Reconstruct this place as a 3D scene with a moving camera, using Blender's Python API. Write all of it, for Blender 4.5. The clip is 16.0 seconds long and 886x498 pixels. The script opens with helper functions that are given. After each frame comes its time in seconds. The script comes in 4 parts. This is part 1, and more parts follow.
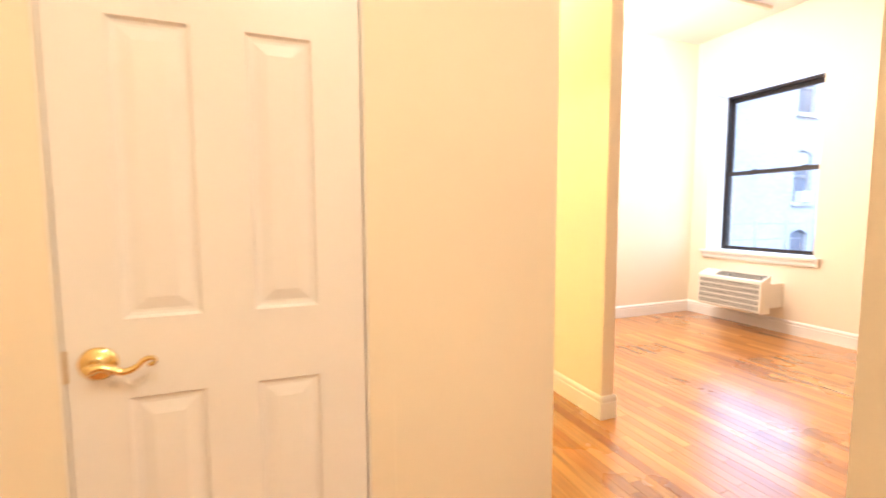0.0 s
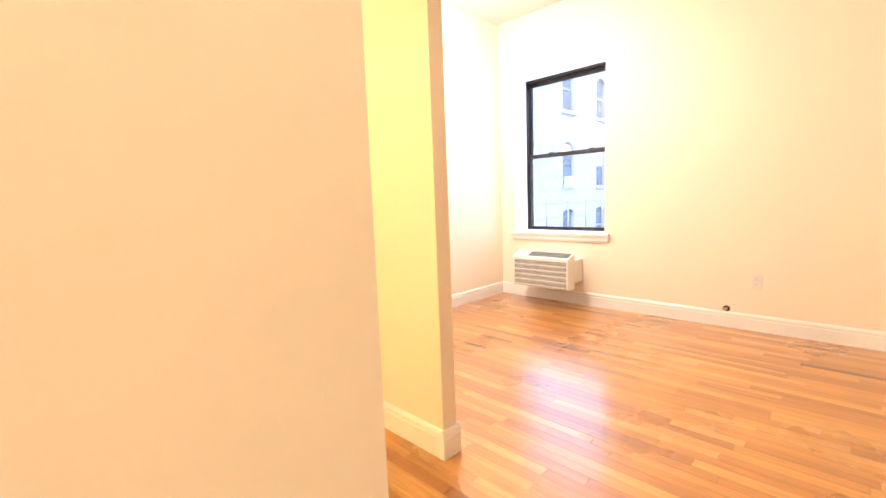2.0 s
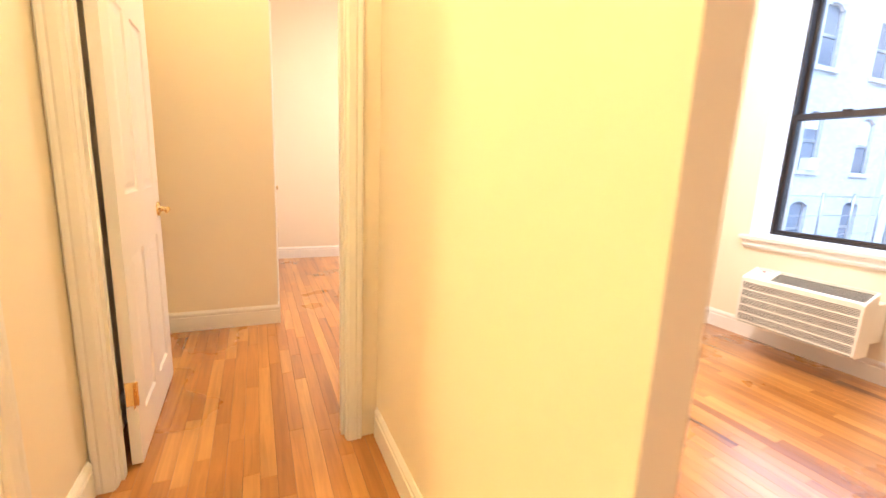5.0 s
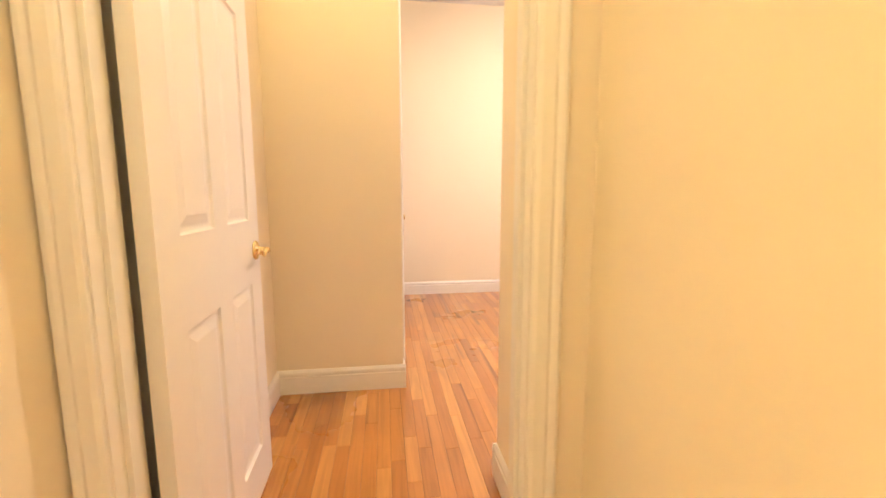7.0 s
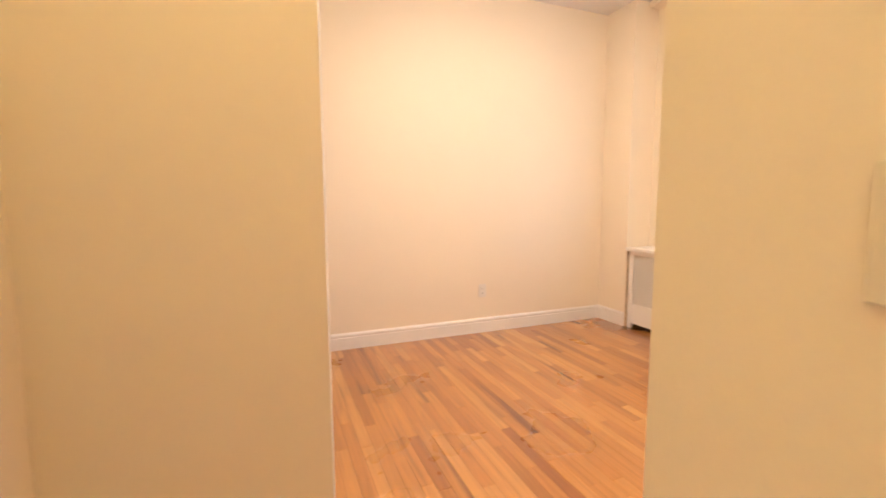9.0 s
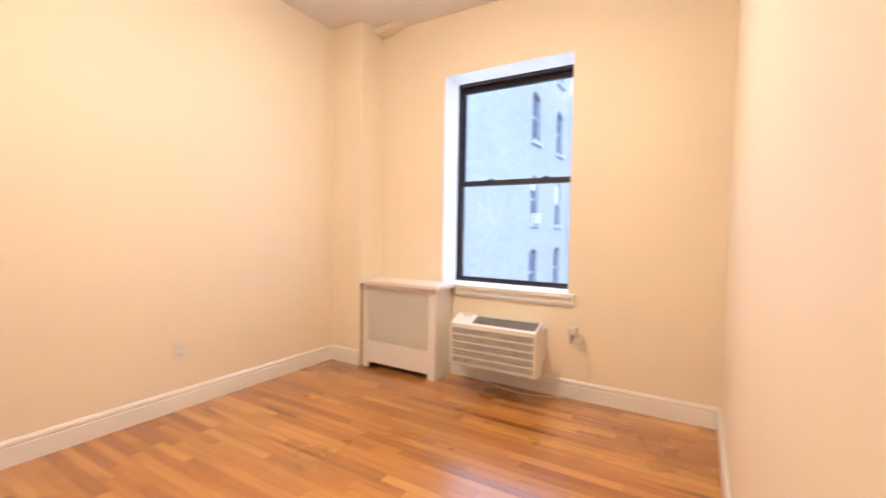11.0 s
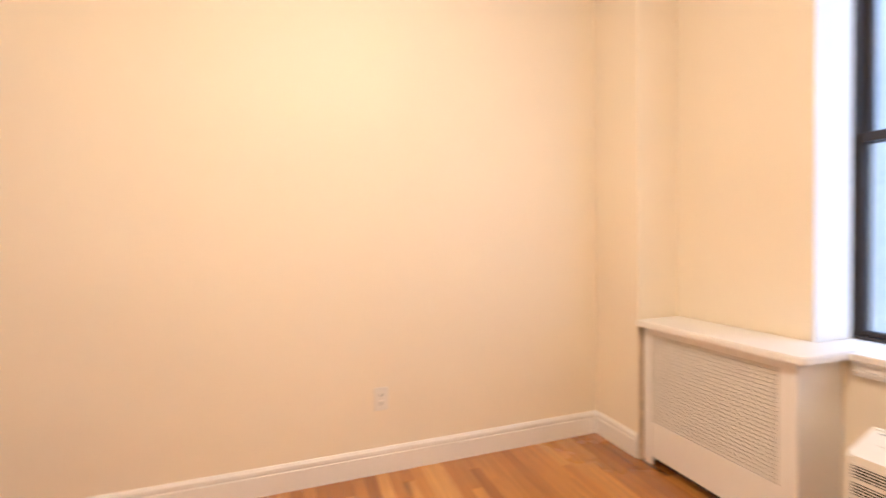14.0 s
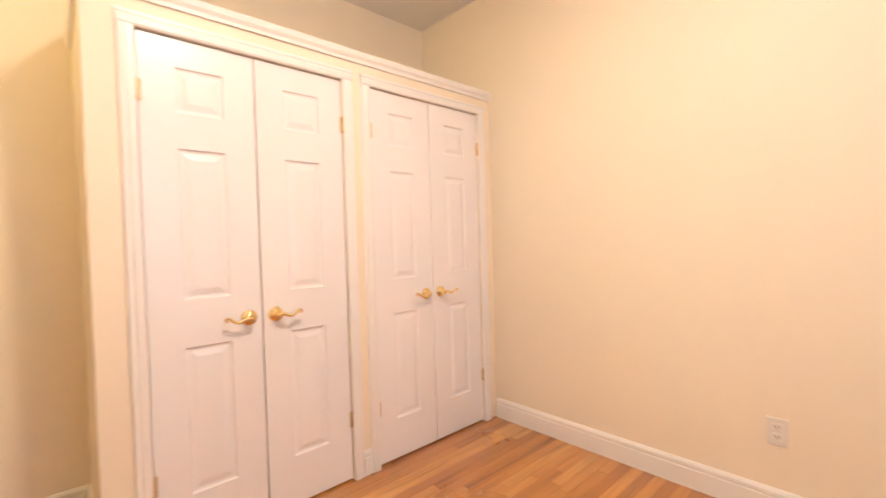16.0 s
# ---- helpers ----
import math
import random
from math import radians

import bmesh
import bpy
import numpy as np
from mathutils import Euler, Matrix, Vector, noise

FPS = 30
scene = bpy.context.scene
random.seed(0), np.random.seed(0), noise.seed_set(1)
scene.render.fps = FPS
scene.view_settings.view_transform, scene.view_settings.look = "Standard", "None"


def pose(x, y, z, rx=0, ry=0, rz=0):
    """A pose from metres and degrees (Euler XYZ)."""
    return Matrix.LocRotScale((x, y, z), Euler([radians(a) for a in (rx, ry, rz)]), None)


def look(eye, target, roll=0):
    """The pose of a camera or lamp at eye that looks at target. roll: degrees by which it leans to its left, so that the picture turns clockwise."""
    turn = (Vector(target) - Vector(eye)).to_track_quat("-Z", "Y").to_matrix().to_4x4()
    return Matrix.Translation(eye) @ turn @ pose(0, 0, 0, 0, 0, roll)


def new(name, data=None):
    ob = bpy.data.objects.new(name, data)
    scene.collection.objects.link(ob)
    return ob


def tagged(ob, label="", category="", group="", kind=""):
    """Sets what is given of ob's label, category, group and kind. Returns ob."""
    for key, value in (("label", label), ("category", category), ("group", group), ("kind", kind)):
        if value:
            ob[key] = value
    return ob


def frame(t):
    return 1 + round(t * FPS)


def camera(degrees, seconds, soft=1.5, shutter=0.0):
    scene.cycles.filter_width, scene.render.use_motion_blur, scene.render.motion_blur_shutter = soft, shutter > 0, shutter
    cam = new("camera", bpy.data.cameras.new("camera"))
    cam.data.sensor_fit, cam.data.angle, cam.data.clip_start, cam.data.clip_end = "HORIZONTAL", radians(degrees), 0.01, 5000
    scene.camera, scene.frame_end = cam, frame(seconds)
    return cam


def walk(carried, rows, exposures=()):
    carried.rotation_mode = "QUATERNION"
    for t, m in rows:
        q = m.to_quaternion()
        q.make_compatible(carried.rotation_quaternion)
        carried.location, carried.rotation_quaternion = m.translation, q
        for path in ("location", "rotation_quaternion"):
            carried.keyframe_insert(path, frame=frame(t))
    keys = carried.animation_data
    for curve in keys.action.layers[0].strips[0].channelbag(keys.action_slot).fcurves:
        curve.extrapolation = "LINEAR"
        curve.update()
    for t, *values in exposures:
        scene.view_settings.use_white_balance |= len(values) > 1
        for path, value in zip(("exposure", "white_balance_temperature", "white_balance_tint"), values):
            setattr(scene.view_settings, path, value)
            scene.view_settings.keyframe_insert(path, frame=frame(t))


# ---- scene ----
cam = camera(92.0, 16.0, shutter=0.5)
PATH = [
    (0, (0.126, 0.249, 1.137), (0.837, 2.111, 0.972), -0.2),
    (0.5, (0.22, 0.38, 1.129), (1.181, 2.123, 0.943), -1.1),
    (1, (0.298, 0.49, 1.145), (1.384, 2.16, 0.973), -0.3),
    (1.5, (0.407, 0.647, 1.135), (1.659, 2.195, 0.966), -0.0),
    (2, (0.535, 0.824, 1.119), (1.944, 2.223, 0.888), -2.1),
    (2.5, (0.746, 0.918, 1.121), (2.092, 2.378, 0.883), -3.2),
    (3, (0.932, 0.926, 1.134), (2.102, 2.526, 0.87), -1.8),
    (3.5, (1.067, 1.074, 1.118), (2.189, 2.69, 0.761), 1.0),
    (3.7, (1.134, 1.149, 1.131), (2.188, 2.811, 0.775), 1.4),
    (6, (1.361, 2.165, 1.093), (1.92, 4.05, 0.723), 1.2),
    (6.5, (1.388, 2.334, 1.081), (1.72, 4.291, 0.833), -0.4),
    (7, (1.348, 2.543, 1.075), (1.617, 4.506, 0.805), -0.1),
    (7.5, (1.267, 2.833, 1.123), (1.626, 4.79, 0.92), -1.7),
    (8, (1.245, 3.084, 1.122), (1.654, 5.027, 0.885), -1.2),
    (10.3, (1.478, 4.072, 1.148), (2.871, 5.518, 1.051), -0.7),
    (10.5, (1.505, 4.097, 1.145), (2.982, 5.442, 1.049), -0.5),
    (11, (1.56, 4.139, 1.155), (3.273, 5.167, 1.071), 0.9),
    (11.5, (1.586, 4.24, 1.157), (3.471, 4.904, 1.097), 1.1),
    (12, (1.68, 4.332, 1.149), (3.565, 4.99, 1.025), -0.3),
    (12.5, (1.91, 4.431, 1.138), (3.687, 5.345, 1.051), -0.8),
    (13, (2.135, 4.563, 1.119), (3.668, 5.844, 1.029), -1.7),
    (13.5, (2.354, 4.738, 1.147), (3.65, 6.26, 1.081), -1.6),
    (14, (2.608, 4.812, 1.17), (3.257, 6.704, 1.124), -0.8),
    (14.5, (2.873, 4.752, 1.193), (2.758, 6.744, 1.043), -2.0),
    (15, (3.016, 4.784, 1.181), (2.43, 6.694, 1.095), -1.0),
    (15.5, (3.211, 4.786, 1.198), (2.048, 6.41, 1.081), -3.4),
    (16, (3.378, 4.703, 1.221), (1.902, 6.052, 1.181), -1.7),
]
walk(cam, [(t, look(eye, target, roll)) for t, eye, target, roll in PATH], [(0.0, 2.1, 5100, 10), (6.2, 2.1, 5100, 10), (8.0, 1.68, 5100, 10), (16.0, 1.6, 5100, 10)])

# ---- world, sun, lamps ----
world = bpy.data.worlds.new("world")
scene.world = world
world.use_nodes = True
wn = world.node_tree.nodes
sky = wn.new("ShaderNodeTexSky")
sky.sky_type = "NISHITA"
sky.sun_disc = False
sky.sun_elevation, sky.sun_rotation = radians(50), radians(200)
sky.air_density, sky.dust_density = 1.0, 1.0
wn["Background"].inputs["Strength"].default_value = 0.15
world.node_tree.links.new(sky.outputs[0], wn["Background"].inputs["Color"])

sun_data = bpy.data.lights.new("sun", "SUN")
sun_data.energy, sun_data.angle, sun_data.color = 0.75, radians(25), (1.0, 0.97, 0.93)
sun = new("sun", sun_data)
sun.matrix_world = look((0, 0, 0), (0.42, 0.55, -0.72))


def lamp(name, kind, place, watts, color, size, target=None):
    data = bpy.data.lights.new(name, kind)
    data.energy, data.color = watts, color
    if kind == "AREA":
        data.shape, data.size = "DISK", size
    else:
        data.shadow_soft_size = size
    ob = new(name, data)
    ob.matrix_world = look(place, target) if target else pose(*place)
    return ob


BED_LAMP, HALL_LAMP = (2.85, 5.30, 2.88), (-0.55, 2.98, 3.0)
WARM, PALE, AMBER = (1.0, 0.715, 0.44), (1.0, 0.82, 0.60), (1.0, 0.75, 0.27)
lamp("bedroom_lamp", "AREA", (2.85, 5.30, 2.775), 10.2, WARM, 0.16, (2.85, 5.30, 0))
lamp("bedroom_lamp_glow", "POINT", (2.85, 5.30, 2.69), 9.5, WARM, 0.05)
lamp("side_room_lamp", "POINT", (-0.55, 2.98, 2.28), 25, AMBER, 0.11)
# Added warm fill for the passage, from a lamp that never comes into view.
lamp("passage_fill", "POINT", (1.26, 3.98, 2.72), 4.0, (1.0, 0.70, 0.20), 0.09)
# Extra fill that lifts the hall's general brightness; its source is invented.
lamp("hall_fill", "POINT", (1.26, 2.60, 2.84), 6.5, AMBER, 0.09)
LN_AIM = 3.84
for x in (2.45, 3.05):
    lamp("living_lamp", "AREA", (x, 2.99, 2.85), 6.8, PALE, 0.09, (x + 0.35, LN_AIM, 1.3))
    lamp("living_lamp_glow", "POINT", (x, 2.97, 2.80), 6.2, PALE, 0.06)
# Unseen fill, added to brighten the hall wall's end and the living room.
lamp("living_fill_south", "POINT", (2.70, -0.30, 2.82), 9.0, (1.0, 0.78, 0.50), 0.09)
# Two added lamps, out of view, that brighten the entry wall.
ENTRY = (1.0, 0.77, 0.45)
lamp("entry_fill", "AREA", (0.30, -0.60, 2.89), 4.0, ENTRY, 0.26, (0.30, -0.60, 0))
lamp("entry_fill_glow", "POINT", (0.30, -0.60, 2.82), 8.0, ENTRY, 0.10)

for a, b in ((2.61, 3.64), (4.915, 5.945)):
    data = bpy.data.lights.new("window_sky", "AREA")
    data.shape, data.size, data.size_y = "RECTANGLE", b - a, 1.66
    data.energy, data.color = 2.7, (0.74, 0.85, 1.0)
    new("window_sky", data).matrix_world = look((4.784, (a + b) / 2, 1.57), (0, (a + b) / 2, 1.57))

# ---- materials ----


def material(name, color, rough=0.5, metal=0.0, vary=0.06, scale=3.0, fine=60.0, bump=0.0, spec=0.5, coat=0.0, emit=0.0):
    m = bpy.data.materials.new(name)
    m.use_nodes = True
    nt = m.node_tree
    n, l = nt.nodes, nt.links
    b = n["Principled BSDF"]
    b.inputs["Roughness"].default_value = rough
    b.inputs["Metallic"].default_value = metal
    b.inputs["Specular IOR Level"].default_value = spec
    b.inputs["Coat Weight"].default_value = coat
    b.inputs["Coat Roughness"].default_value = 0.08
    geo = n.new("ShaderNodeNewGeometry")
    big, small = n.new("ShaderNodeTexNoise"), n.new("ShaderNodeTexNoise")
    big.inputs["Scale"].default_value, big.inputs["Detail"].default_value = scale, 4
    small.inputs["Scale"].default_value, small.inputs["Detail"].default_value = fine, 3
    l.new(geo.outputs["Position"], big.inputs["Vector"])
    l.new(geo.outputs["Position"], small.inputs["Vector"])
    mix = n.new("ShaderNodeMath")
    mix.operation = "MULTIPLY_ADD"
    l.new(small.outputs["Fac"], mix.inputs[0])
    mix.inputs[1].default_value = 0.4
    l.new(big.outputs["Fac"], mix.inputs[2])
    ramp = n.new("ShaderNodeValToRGB")
    e = ramp.color_ramp.elements
    e[0].position, e[1].position = 0.4, 1.0
    e[0].color = (*[c * (1 - vary) for c in color], 1)
    e[1].color = (*[min(1, c * (1 + vary)) for c in color], 1)
    l.new(mix.outputs[0], ramp.inputs["Fac"])
    l.new(ramp.outputs["Color"], b.inputs["Base Color"])
    if bump:
        bp = n.new("ShaderNodeBump")
        bp.inputs["Strength"].default_value = bump
        bp.inputs["Distance"].default_value = 0.002
        l.new(small.outputs["Fac"], bp.inputs["Height"])
        l.new(bp.outputs["Normal"], b.inputs["Normal"])
    if emit:
        b.inputs["Emission Color"].default_value = (*color, 1)
        b.inputs["Emission Strength"].default_value = emit
    return m


def wood(name, by_object):
    """Varnished oak strips; every piece has its own tone, with grain along y."""
    m = bpy.data.materials.new(name)
    m.use_nodes = True
    nt = m.node_tree
    n, l = nt.nodes, nt.links
    b = n["Principled BSDF"]
    geo = n.new("ShaderNodeNewGeometry")
    if by_object:
        info = n.new("ShaderNodeObjectInfo")
        rnd = info.outputs["Random"]
    else:
        rnd = geo.outputs["Random Per Island"]
    mp = n.new("ShaderNodeMapping")
    l.new(geo.outputs["Position"], mp.inputs["Vector"])
    mp.inputs["Scale"].default_value = (1.0, 0.055, 1.0)
    off = n.new("ShaderNodeMath")
    off.operation = "MULTIPLY"
    off.inputs[1].default_value = 37.0
    l.new(rnd, off.inputs[0])
    comb = n.new("ShaderNodeCombineXYZ")
    l.new(off.outputs[0], comb.inputs["Y"])
    l.new(off.outputs[0], comb.inputs["Z"])
    l.new(comb.outputs[0], mp.inputs["Location"])
    grain, pores, blot = n.new("ShaderNodeTexNoise"), n.new("ShaderNodeTexNoise"), n.new("ShaderNodeTexNoise")
    for node, s, d in ((grain, 42, 5), (pores, 240, 3)):
        node.inputs["Scale"].default_value, node.inputs["Detail"].default_value = s, d
        l.new(mp.outputs[0], node.inputs["Vector"])
    grain.inputs["Distortion"].default_value = 0.8
    blot.inputs["Scale"].default_value, blot.inputs["Detail"].default_value = 1.6, 4
    l.new(geo.outputs["Position"], blot.inputs["Vector"])
    tone = n.new("ShaderNodeValToRGB")
    tone.color_ramp.interpolation = "LINEAR"
    e = tone.color_ramp.elements
    e[0].position, e[0].color = 0.0, (0.34, 0.116, 0.017, 1)
    e[1].position, e[1].color = 1.0, (0.68, 0.355, 0.088, 1)
    for p, c in ((0.08, (0.40, 0.152, 0.022, 1)), (0.35, (0.50, 0.211, 0.034, 1)), (0.75, (0.58, 0.268, 0.050, 1))):
        k = e.new(p)
        k.color = c
    l.new(rnd, tone.inputs["Fac"])
    shade = n.new("ShaderNodeValToRGB")
    s = shade.color_ramp.elements
    s[0].position, s[0].color = 0.30, (0.62, 0.55, 0.48, 1)
    s[1].position, s[1].color = 0.62, (1.08, 1.04, 1.0, 1)
    l.new(grain.outputs["Fac"], shade.inputs["Fac"])
    mul = n.new("ShaderNodeMix")
    mul.data_type, mul.blend_type = "RGBA", "MULTIPLY"
    mul.inputs["Factor"].default_value = 0.55
    l.new(tone.outputs["Color"], mul.inputs[6])
    l.new(shade.outputs["Color"], mul.inputs[7])
    knot = n.new("ShaderNodeTexNoise")
    knot.inputs["Scale"].default_value, knot.inputs["Detail"].default_value = 11, 2
    l.new(mp.outputs[0], knot.inputs["Vector"])
    streak = n.new("ShaderNodeValToRGB")
    k0 = streak.color_ramp.elements
    k0[0].position, k0[0].color = 0.64, (1, 1, 1, 1)
    k0[1].position, k0[1].color = 0.72, (0.48, 0.40, 0.34, 1)
    l.new(knot.outputs["Fac"], streak.inputs["Fac"])
    mulk = n.new("ShaderNodeMix")
    mulk.data_type, mulk.blend_type = "RGBA", "MULTIPLY"
    mulk.inputs["Factor"].default_value = 1.0
    l.new(mul.outputs[2], mulk.inputs[6])
    l.new(streak.outputs["Color"], mulk.inputs[7])
    wear = n.new("ShaderNodeValToRGB")
    w = wear.color_ramp.elements
    w[0].position, w[0].color = 0.3, (0.86, 0.84, 0.82, 1)
    w[1].position, w[1].color = 0.75, (1.08, 1.08, 1.08, 1)
    l.new(blot.outputs["Fac"], wear.inputs["Fac"])
    mul2 = n.new("ShaderNodeMix")
    mul2.data_type, mul2.blend_type = "RGBA", "MULTIPLY"
    mul2.inputs["Factor"].default_value = 1.0
    l.new(mulk.outputs[2], mul2.inputs[6])
    l.new(wear.outputs["Color"], mul2.inputs[7])
    l.new(mul2.outputs[2], b.inputs["Base Color"])
    rr = n.new("ShaderNodeMapRange")
    rr.inputs["To Min"].default_value, rr.inputs["To Max"].default_value = 0.2, 0.38
    l.new(blot.outputs["Fac"], rr.inputs["Value"])
    l.new(rr.outputs[0], b.inputs["Roughness"])
    bp = n.new("ShaderNodeBump")
    bp.inputs["Strength"].default_value, bp.inputs["Distance"].default_value = 0.12, 0.001
    l.new(pores.outputs["Fac"], bp.inputs["Height"])
    l.new(bp.outputs["Normal"], b.inputs["Normal"])
    b.inputs["Specular IOR Level"].default_value = 0.5
    b.inputs["Coat Weight"].default_value, b.inputs["Coat Roughness"].default_value = 1.0, 0.19
    return m


CREAM = material("cream_wall_paint", (0.87, 0.768, 0.60), 0.55, vary=0.025, scale=1.2, fine=220, bump=0.12)
TRIM = material("white_trim_paint", (0.86, 0.82, 0.77), 0.32, vary=0.03, scale=2.5, fine=90, bump=0.06)
DOORW = material("white_door_paint", (0.86, 0.82, 0.80), 0.30, vary=0.025, scale=2.0, fine=120, bump=0.08)
CEIL = material("white_ceiling_paint", (0.80, 0.76, 0.72), 0.7, vary=0.03, scale=1.0, fine=160, bump=0.1)
BRASS = material("polished_brass", (0.86, 0.67, 0.30), 0.18, 1.0, vary=0.06, scale=20, fine=200)
OLDBRASS = material("dull_brass", (0.62, 0.48, 0.25), 0.34, 1.0, vary=0.12, scale=25, fine=200)
BRONZE = material("dark_bronze_window_paint", (0.030, 0.022, 0.020), 0.4, vary=0.25, scale=6, fine=80, bump=0.05)
ACWHITE = material("ivory_plastic", (0.80, 0.76, 0.68), 0.35, vary=0.03, scale=8, fine=150)
# Dark vent colour, also used as shade between the louvres.
ACDARK = material("dark_vent_and_gap_shade", (0.018, 0.020, 0.026), 0.85, spec=0.15, vary=0.2, scale=15, fine=150)
PEELING = material("peeling_pipe_paint", (0.56, 0.43, 0.28), 0.7, vary=0.45, scale=22, fine=140, bump=0.4)
GREY = material("grey_lettering", (0.30, 0.30, 0.32), 0.6, vary=0.1)
RED = material("red_indicator", (0.30, 0.03, 0.03), 0.4, vary=0.1)
PLATE = material("white_plate_plastic", (0.80, 0.75, 0.67), 0.3, vary=0.02)
IVORY = material("ivory_plate_plastic", (0.78, 0.70, 0.55), 0.3, vary=0.02)
BLACK = material("black_plastic", (0.012, 0.011, 0.010), 0.35, vary=0.2)
CABLE = material("white_cable_rubber", (0.72, 0.67, 0.58), 0.45, vary=0.05)
# Dark brown put in for the shade inside holes and hollows.
DARK = material("opening_shade", (0.07, 0.045, 0.026), 0.9, vary=0.3, scale=8)
SUBFLOOR = material("dark_subfloor_wood", (0.10, 0.045, 0.018), 0.8, vary=0.3, scale=5)
GRILLE = material("painted_steel_mesh", (0.70, 0.65, 0.58), 0.45, vary=0.05, scale=30, fine=300)
GLOW = material("lamp_glass", (1.0, 0.86, 0.66), 0.3, vary=0.0, emit=2.6)
GLASS = bpy.data.materials.new("window_glass")
GLASS.use_nodes = True
gb = GLASS.node_tree.nodes["Principled BSDF"]
gb.inputs["Transmission Weight"].default_value = 1.0
gb.inputs["Roughness"].default_value = 0.0
gb.inputs["IOR"].default_value = 1.45
gb.inputs["Base Color"].default_value = (0.94, 0.97, 1.0, 1)
STRIP, STRIP_REST = wood("varnished_oak_strip", True), wood("varnished_oak_strips", False)


def brickwork(name, color, mortar):
    m = material(name, color, 0.85, vary=0.1, scale=0.5, fine=9)
    nt = m.node_tree
    n, l = nt.nodes, nt.links
    b = n["Principled BSDF"]
    br = n.new("ShaderNodeTexBrick")
    sep, com = n.new("ShaderNodeSeparateXYZ"), n.new("ShaderNodeCombineXYZ")
    geo = n.new("ShaderNodeNewGeometry")
    add = n.new("ShaderNodeMath")
    l.new(geo.outputs["Position"], sep.inputs[0])
    l.new(sep.outputs["X"], add.inputs[0])
    l.new(sep.outputs["Y"], add.inputs[1])
    l.new(add.outputs[0], com.inputs["X"])
    l.new(sep.outputs["Z"], com.inputs["Y"])
    l.new(com.outputs[0], br.inputs["Vector"])
    br.inputs["Scale"].default_value = 1.0
    br.inputs["Brick Width"].default_value, br.inputs["Row Height"].default_value = 0.22, 0.075
    br.inputs["Mortar Size"].default_value = 0.006
    br.inputs["Color1"].default_value = (1, 1, 1, 1)
    br.inputs["Color2"].default_value = (0.84, 0.84, 0.84, 1)
    br.inputs["Mortar"].default_value = (mortar, mortar, mortar, 1)
    mul = n.new("ShaderNodeMix")
    mul.data_type, mul.blend_type = "RGBA", "MULTIPLY"
    mul.inputs["Factor"].default_value = 1.0
    ramp = [k for k in n if k.type == "VALTORGB"][0]
    l.new(ramp.outputs["Color"], mul.inputs[6])
    l.new(br.outputs["Color"], mul.inputs[7])
    l.new(mul.outputs[2], b.inputs["Base Color"])
    bp = n.new("ShaderNodeBump")
    bp.inputs["Strength"].default_value, bp.inputs["Distance"].default_value = 0.5, 0.01
    l.new(br.outputs["Fac"], bp.inputs["Height"])
    bp.invert = True
    l.new(bp.outputs["Normal"], b.inputs["Normal"])
    return m


FACADE = brickwork("painted_grey_brick", (0.53, 0.53, 0.53), 0.85)
FACADE2 = brickwork("weathered_brown_brick", (0.60, 0.58, 0.57), 0.85)
STONE = material("pale_stone", (0.55, 0.54, 0.53), 0.8, vary=0.1, scale=3, fine=40)
PANE_FAR = material("dark_reflecting_pane", (0.16, 0.18, 0.22), 0.12, vary=0.2, scale=1.5)
BLIND = material("white_blind", (0.75, 0.75, 0.74), 0.7, vary=0.05)
CONCRETE = material("courtyard_concrete", (0.30, 0.29, 0.28), 0.9, vary=0.3, scale=0.8, fine=20)
STEEL = material("galvanised_steel", (0.45, 0.46, 0.48), 0.45, 0.8, vary=0.1)

# ---- building helpers ----


def box(bm, x0, y0, z0, x1, y1, z1, bevel=0.0):
    v = [bm.verts.new(c) for c in ((x0, y0, z0), (x1, y0, z0), (x1, y1, z0), (x0, y1, z0),
                                   (x0, y0, z1), (x1, y0, z1), (x1, y1, z1), (x0, y1, z1))]
    f = [bm.faces.new([v[i] for i in q]) for q in ((3, 2, 1, 0), (4, 5, 6, 7), (0, 1, 5, 4), (1, 2, 6, 5), (2, 3, 7, 6), (3, 0, 4, 7))]
    if bevel:
        edges = list({e for q in f for e in q.edges})
        bmesh.ops.bevel(bm, geom=edges, offset=bevel, segments=2, profile=0.6, affect="EDGES")
    return bm


def boxes(*rows, bevel=0.0):
    bm = bmesh.new()
    for r in rows:
        box(bm, *r, bevel=bevel)
    return bm


def prism(bm, outline, axis, a, b):
    """A closed outline of (u, w) pushed from a to b along the axis; u and w are the other two axes in order."""
    def at(u, w, t):
        return {"x": (t, u, w), "y": (u, t, w), "z": (u, w, t)}[axis]
    lo = [bm.verts.new(at(u, w, a)) for u, w in outline]
    hi = [bm.verts.new(at(u, w, b)) for u, w in outline]
    k = len(outline)
    for i in range(k):
        bm.faces.new((lo[i], lo[(i + 1) % k], hi[(i + 1) % k], hi[i]))
    bm.faces.new(lo[::-1])
    bm.faces.new(hi)
    bmesh.ops.recalc_face_normals(bm, faces=bm.faces)
    return bm


